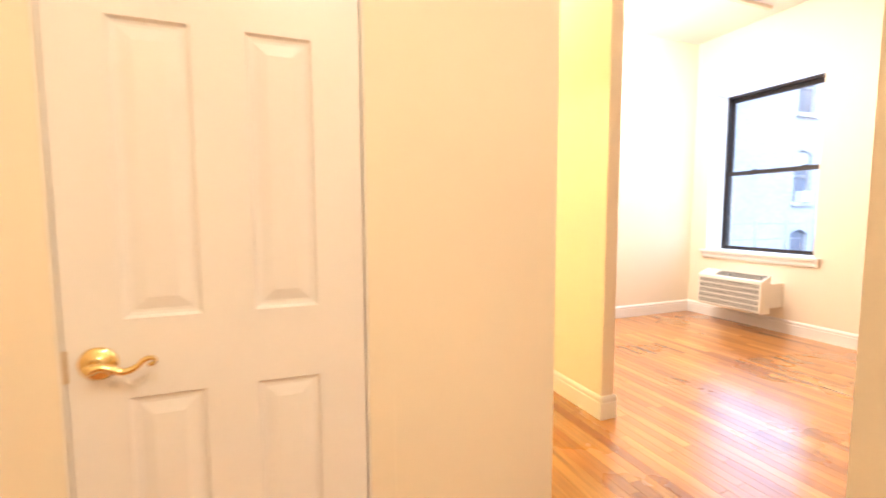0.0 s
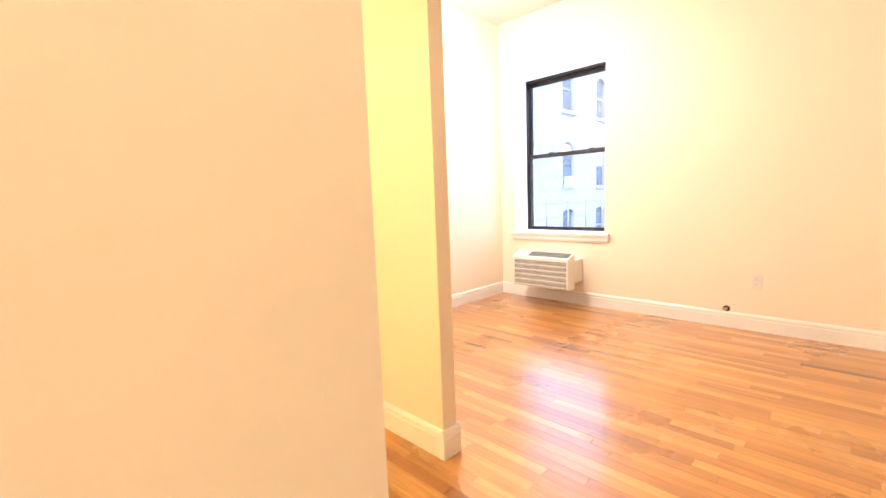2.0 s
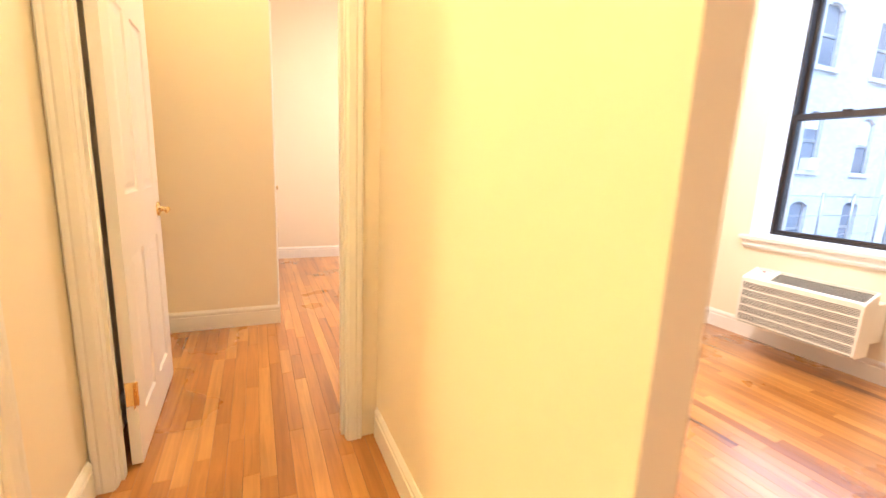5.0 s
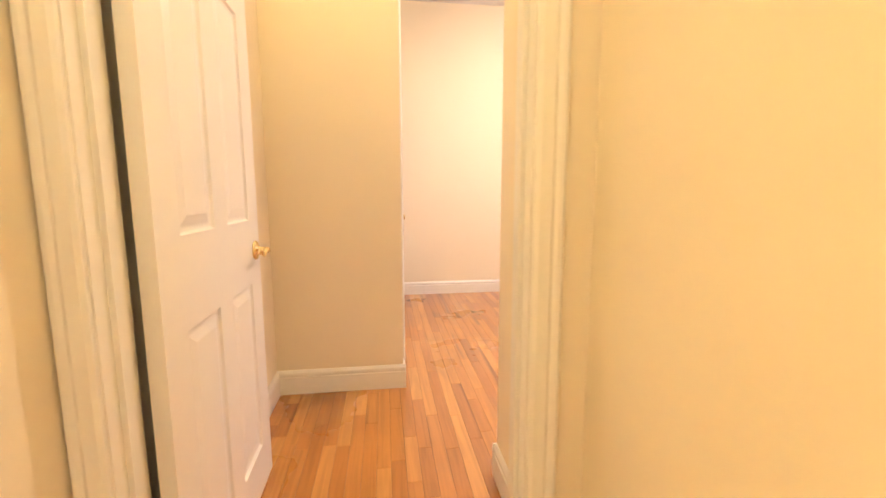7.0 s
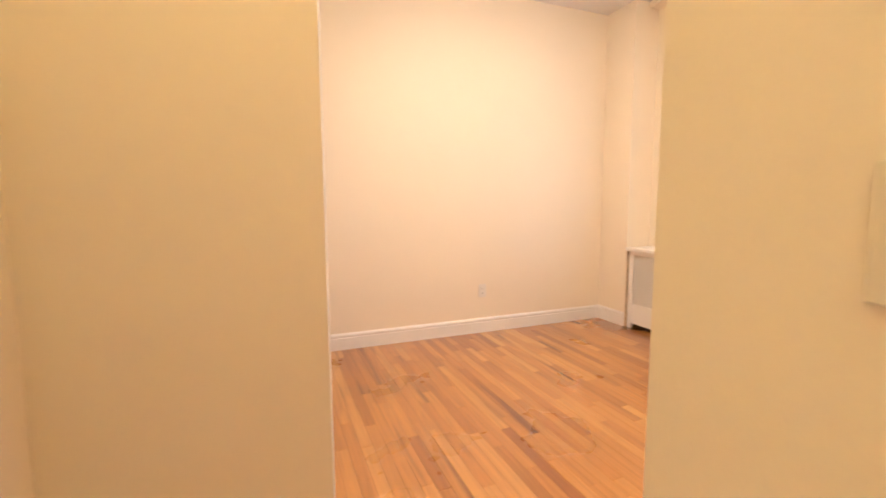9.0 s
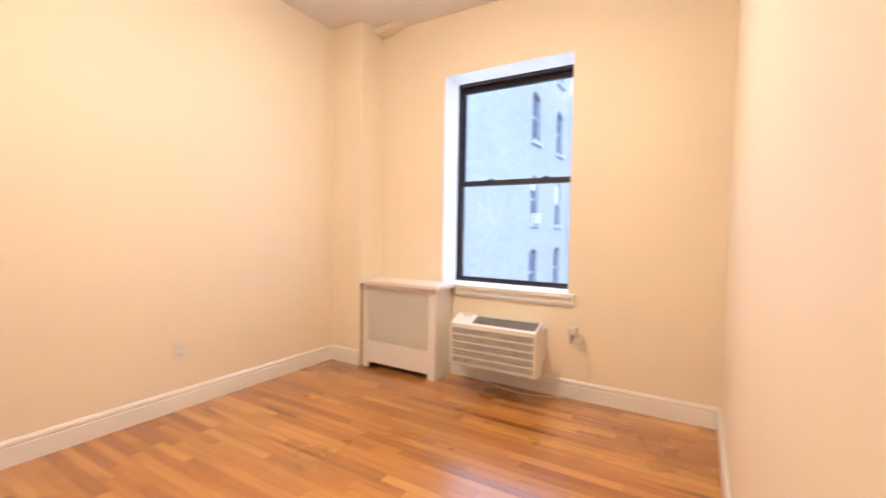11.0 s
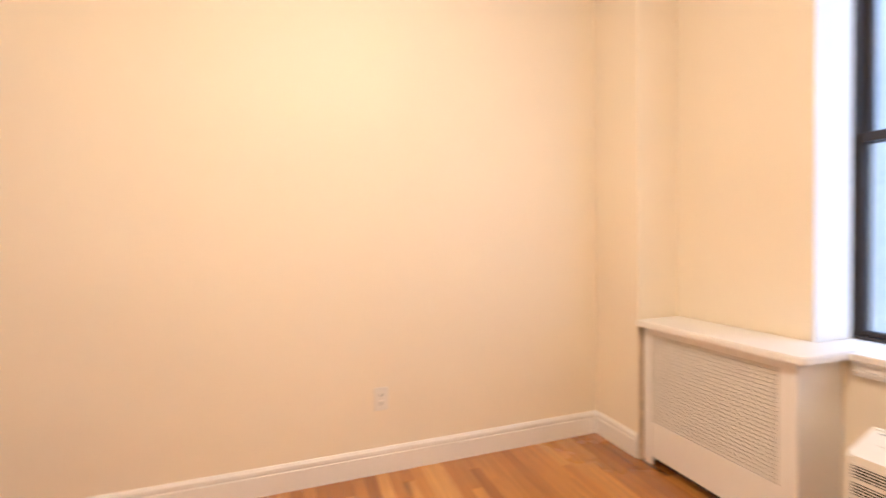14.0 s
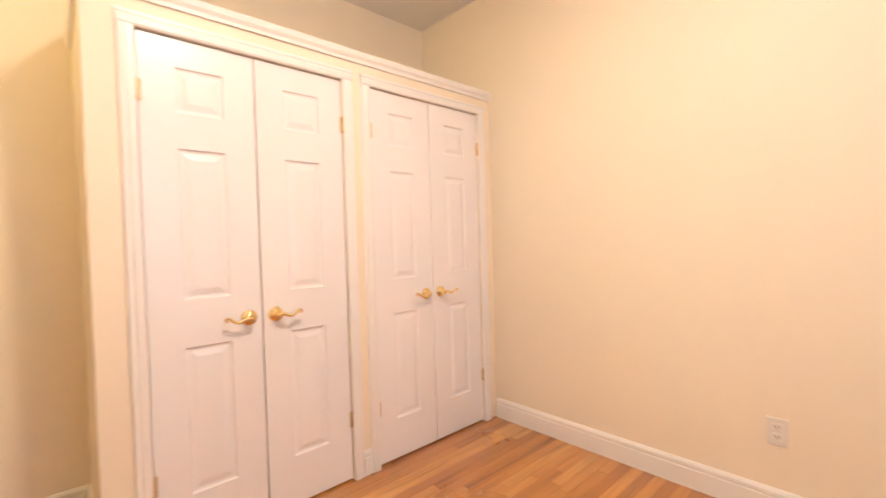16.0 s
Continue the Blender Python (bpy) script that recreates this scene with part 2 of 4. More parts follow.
def tube(bm, points, radii, sides=10):
    """A round bar along points, with a radius at each."""
    pts = [Vector(p) for p in points]
    rings, up = [], Vector((0.13, 0.21, 0.97))
    for i, p in enumerate(pts):
        d = (pts[min(i + 1, len(pts) - 1)] - pts[max(i - 1, 0)]).normalized()
        a = d.cross(up).normalized()
        b = d.cross(a)
        r = radii[i] if isinstance(radii, (list, tuple)) else radii
        rings.append([bm.verts.new(p + r * (math.cos(t) * a + math.sin(t) * b)) for t in np.linspace(0, 2 * math.pi, sides, endpoint=False)])
    for r0, r1 in zip(rings, rings[1:]):
        for i in range(sides):
            f = bm.faces.new((r0[i], r0[(i + 1) % sides], r1[(i + 1) % sides], r1[i]))
            f.smooth = True
    bm.faces.new(rings[0])
    bm.faces.new(rings[-1][::-1])
    bmesh.ops.recalc_face_normals(bm, faces=bm.faces)
    return bm


def smooth_path(points, steps=6):
    """Points on a soft curve through the given ones."""
    p = [Vector(q) for q in points]
    p = [2 * p[0] - p[1]] + p + [2 * p[-1] - p[-2]]
    out = []
    for i in range(1, len(p) - 2):
        for s in range(steps):
            t = s / steps
            out.append(0.5 * ((2 * p[i]) + (p[i + 1] - p[i - 1]) * t + (2 * p[i - 1] - 5 * p[i] + 4 * p[i + 1] - p[i + 2]) * t * t
                              + (3 * p[i] - p[i - 1] - 3 * p[i + 1] + p[i + 2]) * t ** 3))
    out.append(p[-2])
    return out


def mesh(name, bm, mat):
    data = bpy.data.meshes.new(name)
    bm.to_mesh(data)
    bm.free()
    for m in mat if isinstance(mat, (list, tuple)) else (mat,):
        data.materials.append(m)
    return new(name, data)


def part(name, bm, mat, parent, label=""):
    ob = mesh(name, bm, mat)
    ob.parent = parent
    return tagged(ob, label=label)


def thing(name, label, category, m=None, group=""):
    ob = new(name)
    ob.empty_display_size = 0.1
    ob.matrix_basis = m or Matrix()
    return tagged(ob, label, category, group)


def structure(name, bm, mat, label="", category="wall"):
    return tagged(mesh(name, bm, mat), label, category, kind="structure")


# ---- the large structure ----
# Plan: entry and living room south, a short hall north to the bedroom with its closets.
H = 3.0          # living room and hall ceiling
HB = 2.88        # bedroom ceiling
W = 4.56          # inner face of the window wall
NORTH, SOUTH = 6.93, -1.6
BS, LN = 4.0, 3.84      # bedroom's south face, living room's north face
CL = 1.435        # closets' front
CS = 4.80         # closets' south side
ST0, ST1, SE = 1.752, 1.832, 2.07   # the hall's east wall and its free end
DW0, DW1 = 3.33, 3.43   # the wall with the bedroom door
DX0, DX1, DH = 0.855, 1.624, 2.05
NW, NX = 1.272, 0.862    # the entry closet's wall and its end
OUT = 4.95
WIN = ((2.61, 3.64), (4.915, 5.945))
WZ0, WZ1 = 0.735, 2.40

structure("floor", boxes((-1.2, SOUTH - 0.2, -0.15, W, NORTH, -0.016)), SUBFLOOR, "oak strip floor with a worn glossy varnish", "floor")
structure("ceiling", boxes((-1.2, SOUTH - 0.3, H, OUT, NORTH + 0.3, H + 0.2), (0.63, 3.42, HB, ST1 - 0.001, BS + 0.001, H), (0.63, BS + 0.001, HB, W, NORTH, H)), CEIL, "plain white painted ceiling", "ceiling")

rows = []
ys = [SOUTH - 0.3, WIN[0][0], WIN[0][1], WIN[1][0], WIN[1][1], NORTH + 0.3]
for i in range(0, 5, 2):
    rows.append((W, ys[i], -0.15, OUT, ys[i + 1], H))
for a, b in WIN:
    rows += [(W, a, -0.15, OUT, b, WZ0 - 0.035), (W, a, WZ1, OUT, b, H)]
structure("wall_east", boxes(*rows), CREAM, "cream painted outer wall with two deep window openings")
structure("wall_north", boxes((-0.2, NORTH, -0.15, W, NORTH + 0.2, H)), CREAM, "cream painted bedroom wall")
structure("wall_south", boxes((-1.2, SOUTH - 0.2, -0.15, W, SOUTH, H)), CREAM, "plain cream painted wall")
structure("wall_west", boxes((-1.2, SOUTH, -0.15, -1.0, 3.45, H)), CREAM, "plain cream painted wall")
structure("wall_bedroom_south", boxes((ST1, LN, -0.015, W, BS, H)), CREAM, "cream painted wall between living room and bedroom")
structure("wall_hall_east", boxes((ST0, SE, -0.015, ST1, BS, H)), CREAM, "cream painted thin hall wall with a free end")
structure("wall_bedroom_west", boxes((0.63, DW1, -0.015, 0.77, NORTH, H)), CREAM, "cream painted wall beside the open door")
structure("wall_door", boxes((0.63, DW0, -0.015, DX0 - 0.012, DW1, H), (DX1 + 0.012, DW0, -0.015, ST0, DW1, H), (DX0 - 0.012, DW0, DH + 0.012, DX1 + 0.012, DW1, H)),
          CREAM, "cream painted wall round the bedroom doorway")
structure("wall_hall_west", boxes((0.72, NW + 0.1, -0.015, 0.85, 2.05, H), (0.63, 2.88, -0.015, 0.785, DW0, H), (0.72, 2.05, 2.03, 0.785, 2.88, H)), CREAM,
          "cream painted hall wall with a door opening")
structure("wall_entry", boxes((-1.0, NW, -0.015, -0.287, NW + 0.1, H), (0.324, NW, -0.015, NX, NW + 0.1, H), (-0.287, NW, 2.02, 0.324, NW + 0.1, H)), CREAM,
          "cream painted wall round the entry closet door")
structure("wall_entry_east", boxes((0.68, SOUTH, -0.015, 0.78, 0.50, H)), CREAM, "cream painted wall end beside the entry")
structure("wall_closet_back", boxes((-1.0, NW + 0.66, -0.015, 0.72, NW + 0.76, H)), CREAM, "plain wall behind the entry closet")
structure("wall_side_room", boxes((-1.0, 3.35, -0.015, 0.63, 3.45, H)), CREAM, "plain cream wall of the lit side room")
structure("wall_chase", boxes((4.295, 6.592, -0.015, W, NORTH, H)), CREAM, "cream painted pipe chase in the corner")
bm = prism(bmesh.new(), [(6.30, HB), (6.42, HB - 0.025), (6.50, HB - 0.05), (6.56, HB - 0.055), (6.591, HB - 0.04), (6.591, HB)], "x", 4.43, W)
bmesh.ops.bevel(bm, geom=[e for e in bm.edges if abs(e.verts[0].co.x - e.verts[1].co.x) < 1e-5], offset=0.012, segments=2, affect="EDGES")
structure("wall_chase_bracket", bm, CREAM, "small plaster haunch under the ceiling")

# closets built into the bedroom's west side
C1, C2 = (4.955, 5.815), (5.975, 6.815)
CH = 2.05


def plate(x0, x1, ys, zs, holes):
    """One wall plate between x0 and x1 over the cuts ys and zs, open in the cells named by holes."""
    bm = bmesh.new()
    grid = {(i, k): bm.verts.new((x1, y, z)) for i, y in enumerate(ys) for k, z in enumerate(zs)}
    cells = [(i, k) for i in range(len(ys) - 1) for k in range(len(zs) - 1) if (i, k) not in holes]
    faces = [bm.faces.new((grid[i, k], grid[i + 1, k], grid[i + 1, k + 1], grid[i, k + 1])) for i, k in cells]
    out = bmesh.ops.extrude_face_region(bm, geom=faces)
    for v in out["geom"]:
        if isinstance(v, bmesh.types.BMVert):
            v.co.x = x0
    bmesh.ops.recalc_face_normals(bm, faces=bm.faces)
    return bm


structure("wall_closet_front", plate(CL - 0.08, CL, [CS + 0.04, *C1, *C2, NORTH], [-0.015, CH, 2.19], {(1, 0), (3, 0)}), CREAM, "cream painted closet front below the ceiling")
structure("wall_closet_side", boxes((0.77, CS, -0.015, CL, CS + 0.04, 2.19)), CREAM, "cream painted side of the closets")
structure("ceiling_closet", boxes((0.77, CS + 0.04, 2.14, CL - 0.08, NORTH, 2.19)), CREAM, "painted board over the closets", "ceiling")
bm = prism(bmesh.new(), [(CL, 2.155), (CL + 0.012, 2.155), (CL + 0.014, 2.17), (CL + 0.024, 2.185), (CL + 0.028, 2.205), (CL + 0.024, 2.212), (CL - 0.06, 2.212), (CL - 0.06, 2.19), (CL, 2.19)], "y", CS - 0.02, NORTH)
structure("trim_closet_top", bm, TRIM, "white moulding along the closet top", "moulding")
bm = prism(bmesh.new(), [(CS, 2.155), (CS - 0.012, 2.155), (CS - 0.02, 2.19), (CS - 0.02, 2.212), (CS + 0.04, 2.212), (CS + 0.04, 2.19), (CS, 2.19)], "x", 0.77, CL - 0.06)
structure("trim_closet_side", bm, TRIM, "white moulding along the closet top", "moulding")

# baseboards
BASE = [(0, -0.012), (0.014, -0.012), (0.014, 0.092), (0.0105, 0.095), (0.0105, 0.099), (0.014, 0.103), (0.013, 0.117), (0.005, 0.130), (0, 0.130)]


def baseboard(axis, at, side, a, b, name="baseboard"):
    """Along x or y from a to b, on the wall face at, standing out to the given side."""
    outline = [(at + side * d, z) for d, z in BASE]
    structure(name, prism(bmesh.new(), outline, axis, a, b), TRIM, "white painted moulded baseboard", "baseboard")


baseboard("x", NORTH, -1, CL + 0.02, 4.295)
baseboard("y", 4.295, -1, 6.592, NORTH)
baseboard("y", W, -1, BS, 5.84)
baseboard("x", BS, 1, ST0 - 0.014, W)
baseboard("y", W, -1, SOUTH, LN)
baseboard("x", LN, -1, ST1, W)
baseboard("y", ST1, 1, SE, LN)
baseboard("x", SE, -1, ST0 - 0.014, ST1 + 0.014)
baseboard("y", ST0, -1, SE, DW0 - 0.019)
baseboard("y", ST0, -1, DW1 + 0.003, BS)
baseboard("x", CS, -1, 0.77, CL + 0.014)
baseboard("y", CL, 1, CS, C1[0] - 0.075)
baseboard("y", CL, 1, C1[1] + 0.056, C2[0] - 0.056)
baseboard("y", 0.77, 1, DW1 + 0.005, CS)
baseboard("y", 0.785, 1, 2.946, DW0 - 0.019)
baseboard("x", NW, -1, 0.40, NX + 0.014)
baseboard("y", 0.68, -1, SOUTH, 0.50)
baseboard("x", 0.50, 1, 0.68 - 0.014, 0.78)


# ---- doors ----
def panel_leaf(w, h, t, panels):
    """A moulded leaf from (0, 0, 0) to (w, t, h) with sunk and raised panels on both faces."""
    bm = bmesh.new()
    xs = sorted({0, w, *[p[0] for p in panels], *[p[1] for p in panels]})
    zs = sorted({0, h, *[p[2] for p in panels], *[p[3] for p in panels]})
    loops = ((0, 0), (0.005, 0.007), (0.011, 0.0085), (0.017, 0.0085), (0.042, 0.002))
    for y, s in ((0, 1), (t, -1)):
        def quad(*c):
            bm.faces.new([bm.verts.new(q) for q in (c if s > 0 else c[::-1])])
        for x0, x1 in zip(xs, xs[1:]):
            for z0, z1 in zip(zs, zs[1:]):
                if any(p[0] <= x0 and x1 <= p[1] and p[2] <= z0 and z1 <= p[3] for p in panels):
                    rings = [[(x0 + i, y + s * d, z0 + i), (x1 - i, y + s * d, z0 + i), (x1 - i, y + s * d, z1 - i), (x0 + i, y + s * d, z1 - i)] for i, d in loops]
                    for r0, r1 in zip(rings, rings[1:]):
                        for k in range(4):
                            quad(r0[k], r0[(k + 1) % 4], r1[(k + 1) % 4], r1[k])
                    quad(*rings[-1])
                else:
                    quad((x0, y, z0), (x1, y, z0), (x1, y, z1), (x0, y, z1))
    for c in (((0, 0, 0), (0, 0, h), (0, t, h), (0, t, 0)), ((w, 0, 0), (w, t, 0), (w, t, h), (w, 0, h)),
              ((0, 0, h), (w, 0, h), (w, t, h), (0, t, h)), ((0, 0, 0), (0, t, 0), (w, t, 0), (w, 0, 0))):
        bm.faces.new([bm.verts.new(q) for q in c])
    bmesh.ops.remove_doubles(bm, verts=bm.verts, dist=0.0002)
    return bm


def lever(parent, x, z, side, y=0.0, out=-1):
    """A brass rose with a curled lever to one side, standing out of the face at y."""
    bm = bmesh.new()
    ring = [(0.0, 0.033), (0.004, 0.034), (0.008, 0.031), (0.011, 0.024), (0.013, 0.015), (0.020, 0.0115), (0.040, 0.0105), (0.046, 0.011), (0.050, 0.006)]
    tube(bm, [(x, y + out * d, z) for d, r in ring], [r for d, r in ring], 20)
    rose = part("handle", bm, BRASS, parent, "polished brass curled lever handle")
    p = [(0, 0, -0.002), (0.014, 0, 0.004), (0.032, 0, -0.002), (0.052, 0, -0.010), (0.072, 0, -0.004), (0.088, 0, 0.010), (0.100, 0, 0.013), (0.106, 0, 0.006), (0.100, 0, -0.001), (0.094, 0, 0.003)]
    pts = smooth_path([(x + side * a, y + out * 0.043, z + c) for a, b, c in p], 4)
    rad = [0.0095 - 0.0055 * min(1, i / (len(pts) * 0.75)) for i in range(len(pts))]
    part("lever", tube(bmesh.new(), pts, rad, 8), BRASS, rose)


def hinge(parent, x, y, z, mat=OLDBRASS, h=0.085, leaf=0.012):
    bm = bmesh.new()
    tube(bm, [(x, y, z - h / 2), (x, y, z - h / 2 + 0.001), (x, y, z + h / 2 - 0.001), (x, y, z + h / 2)], [0.003, 0.0055, 0.0055, 0.003], 8)
    for k in (-1, 1):
        box(bm, x - 0.001, y - 0.001, z - h / 2 + 0.004, x + k * leaf, y + 0.003, z + h / 2 - 0.004) if k > 0 else box(bm, x - leaf, y - 0.001, z - h / 2 + 0.004, x + 0.001, y + 0.003, z + h / 2 - 0.004)
    part("hinge", bm, mat, parent, "brass butt hinge")


CASE = [(0, 0), (0, 0.012), (0.008, 0.017), (0.030, 0.018), (0.038, 0.014), (0.046, 0.017), (0.054, 0.017), (0.060, 0.010), (0.060, 0)]


def casing(name, axis, face, out, a, b, h, width=0.06, floor=0.0):
    """Door casing round the opening from a to b on the plane axis = face, standing out to the given side."""
    k = width / 0.06
    bm = bmesh.new()
    for edge, s in ((a, -1), (b, 1)):
        o = [(edge + s * u * k, face + out * d) for u, d in CASE]
        if axis == "x":
            o = [(v, u) for u, v in o]
        prism(bm, o, "z", floor - 0.012, h)
    o = [(face + out * d, h + u * k) for u, d in CASE]
    if axis == "x":
        prism(bm, o, "y", a - width, b + width)
    else:
        prism(bm, o, "x", a - width, b + width)
    return structure(name, bm, TRIM, "white painted moulded door casing", "door casing")


def six_panel(w, top=2.0, margin=0.11, mid=0.10, z=((0.20, 0.77), (0.94, 1.53), (1.66, 1.87))):
    p = (w - 2 * margin - mid) / 2
    return [(x, x + p, a, b) for x in (margin, margin + p + mid) for a, b in z]


# the entry closet door, closed
door = thing("door_1", "closed white six-panel closet door with brass lever", "door", pose(-0.275, NW + 0.002, 0.006))
tagged(door, kind="structure")
leaf = part("door_leaf", panel_leaf(0.587, 2.0, 0.035, [(0.10, 0.242, a, b) for a, b in ((0.19, 0.755), (0.92, 1.515), (1.65, 1.86))]
            + [(0.345, 0.48, a, b) for a, b in ((0.19, 0.755), (0.92, 1.515), (1.65, 1.86))]), DOORW, door)
lever(leaf, 0.055, 0.835, 1)
part("latch", boxes((-0.006, -0.001, 0.80, 0.004, 0.01, 0.865), bevel=0.0008), OLDBRASS, leaf, "worn brass latch plate")
structure("door_frame_entry", boxes((-0.287, NW - 0.001, 0, -0.278, NW + 0.1, 2.02), (0.315, NW - 0.001, 0, 0.324, NW + 0.1, 2.02), (-0.278, NW - 0.001, 2.01, 0.315, NW + 0.1, 2.02)), TRIM, "white door jamb", "door frame")
structure("trim_entry_door", boxes((-0.35, NW - 0.003, -0.01, -0.284, NW, 2.08), (0.321, NW - 0.003, -0.01, 0.385, NW, 2.08), (-0.284, NW - 0.003, 2.016, 0.321, NW, 2.08), bevel=0.001), CREAM, "flat white door casing", "door casing")

# the hall's side door, closed in its frame
structure("door_frame_hall", boxes((0.66, 2.86, 0, 0.788, 2.88, 2.03), (0.72, 2.05, 0, 0.853, 2.07, 2.03), (0.72, 2.07, 2.01, 0.788, 2.86, 2.03)), TRIM, "white door jamb", "door frame")
door = thing("door_2", "white six-panel door standing open into the side room", "door", pose(0.712, 2.112, 0.006, 0, 0, 180))
tagged(door, kind="structure")
leaf = part("door_leaf", panel_leaf(0.782, 2.0, 0.035, six_panel(0.782)), DOORW, door)
lever(leaf, 0.722, 0.90, -1)
lever(leaf, 0.722, 0.90, -1, 0.035, 1)
for z in (0.28, 0.92, 1.75):
    hinge(leaf, -0.004, -0.006, z, BRASS)
casing("trim_hall_door", "x", 0.785, 1, 2.068, 2.866, 2.016, 0.078)
strike = thing("strike_plate", "brass strike plate on the side room's door jamb", "strike plate")
part("plate", boxes((0.742, 2.8585, 0.885, 0.776, 2.861, 0.945), bevel=0.0006), BRASS, strike)
# The hole's shade is a dark block laid on the plate.
part("hole", boxes((0.751, 2.858, 0.902, 0.767, 2.8595, 0.928)), DARK, strike)
for z in (0.893, 0.937):
    part("screw", tube(bmesh.new(), [(0.759, 2.8575, z), (0.759, 2.8595, z)], 0.004, 8), OLDBRASS, strike)

# the bedroom door, standing open against the passage wall
structure("door_frame_bedroom", boxes((DX0 - 0.012, DW0 - 0.002, -0.01, DX0, DW1 + 0.002, DH), (DX1, DW0 - 0.002, -0.01, DX1 + 0.012, DW1 + 0.002, DH), (DX0 - 0.012, DW0 - 0.002, DH, DX1 + 0.012, DW1 + 0.002, DH + 0.012),
          (DX0, 3.365, -0.01, DX0 + 0.011, 3.40, DH - 0.011), (DX1 - 0.011, 3.365, -0.01, DX1, 3.40, DH - 0.011), (DX0, 3.365, DH - 0.011, DX1, 3.40, DH)), TRIM, "white door jamb with stop", "door frame")
casing("trim_bedroom_door", "y", DW0, -1, DX0 - 0.004, DX1 + 0.004, DH + 0.004, 0.061)
door = thing("door_3", "white six-panel bedroom door standing wide open", "door", pose(0.908, 3.432, 0.008, 0, 0, 91.0))
tagged(door, kind="structure")
leaf = part("door_leaf", panel_leaf(0.73, 2.025, 0.035, [(x0, x1, a, b) for x0, x1 in ((0.11, 0.315), (0.415, 0.62)) for a, b in ((0.16, 0.755), (0.97, 1.62), (1.74, 1.92))]), DOORW, door)
lever(leaf, 0.672, 0.862, -1)
lever(leaf, 0.672, 0.862, -1, 0.035, 1)
for z in (0.275, 1.80):
    part("hinge", boxes((-0.002, 0.002, z - 0.045, 0.0, 0.033, z + 0.045), (-0.028, 0.003, z - 0.045, -0.001, 0.006, z + 0.045), (-0.004, -0.005, z - 0.045, 0.004, 0.002, z + 0.045), bevel=0.0006), BRASS, leaf, "polished brass butt hinge")
strike = thing("strike_plate", "brass strike plate on the white door jamb", "strike plate")
part("plate", boxes((DX1 - 0.0015, 3.403, 0.803, DX1 + 0.001, 3.427, 0.863), bevel=0.0005), BRASS, strike)
# Dark block drawn in place of the shaded latch hole.
part("hole", boxes((DX1 - 0.002, 3.408, 0.820, DX1, 3.422, 0.848)), DARK, strike)


# the two pairs of closet doors
def closet_pair(name, y0, y1, label):
    pair = thing(name, label, "closet door", group="closet doors")
    w = (y1 - y0 - 0.016) / 2
    for k in (0, 1):
        o = y0 + 0.005 + k * (w + 0.006)
        leaf = part("door_leaf", panel_leaf(w, 2.035, 0.034, [((w - 0.175) / 2, (w + 0.175) / 2, a, b) for a, b in ((0.222, 0.812), (1.003, 1.605), (1.745, 1.925))]), DOORW, pair)
        leaf.matrix_basis = pose(CL - 0.006, o, 0.010, 0, 0, 90)
        lever(leaf, w - 0.055 if k == 0 else 0.055, 0.90, -1 if k == 0 else 1)
        for z in (0.305, 1.81):
            hinge(leaf, -0.003 if k == 0 else w + 0.003, -0.006, z, OLDBRASS if z < 1 else BRASS)
    return pair


closet_pair("closet_doors", *C1, "closed pair of narrow white panelled closet doors")
closet_pair("closet_doors", *C2, "closed white closet door pair beside the corner")
casing("trim_closet_south", "x", CL, 1, C1[0], C1[1], CH, 0.055)
casing("trim_closet_north", "x", CL, 1, C2[0], C2[1], CH, 0.055)
# Dark sheets close behind the leaves colour the gaps as if in shade.
structure("closet_shade", boxes((CL - 0.06, C1[0] - 0.001, 0.0, CL - 0.04, C1[1] + 0.001, CH), (CL - 0.06, C2[0] - 0.001, 0.0, CL - 0.04, C2[1] + 0.001, CH)), DARK, "dark sheet standing for shade behind the closet doors", "closet")


# ---- windows ----
def window(name, a, b, label):
    win = thing(name, label, "window", pose(0, a, WZ0))
    tagged(win, kind="structure")
    w, h = b - a, WZ1 - WZ0
    x0, x1 = 4.80, 4.90
    f = 0.017
    part("window_frame", boxes((x0 - 0.012, 0, 0, x1, f, h), (x0 - 0.012, w - f, 0, x1, w, h), (x0 - 0.012, f, h - 0.030, x1, w - f, h), (x0 - 0.012, f, 0, x1, w - f, 0.014), bevel=0.003), BRONZE, win)
    mid = 0.825
    for nm, xa, za, zb in (("lower_sash", x0 + 0.006, 0.014, mid + 0.02), ("upper_sash", x0 + 0.048, mid - 0.02, h - 0.030)):
        s = 0.019
        sash = part(nm, boxes((xa, f, za, xa + 0.035, f + s, zb), (xa, w - f - s, za, xa + 0.035, w - f, zb),
                              (xa, f + s, za, xa + 0.035, w - f - s, za + 0.02), (xa, f + s, zb - 0.038, xa + 0.035, w - f - s, zb), bevel=0.002), BRONZE, win)
        pane = part("pane", boxes((xa + 0.015, f + s - 0.004, za + 0.026, xa + 0.019, w - f - s + 0.004, zb - 0.034)), GLASS, sash, "clear glass pane")
        pane.visible_shadow = False
    for y in (0.25, 0.70):
        part("sash_lock", boxes((x0 - 0.002, y * w - 0.025, mid + 0.018, x0 + 0.03, y * w + 0.025, mid + 0.03), bevel=0.003), BRONZE, win)
    return win


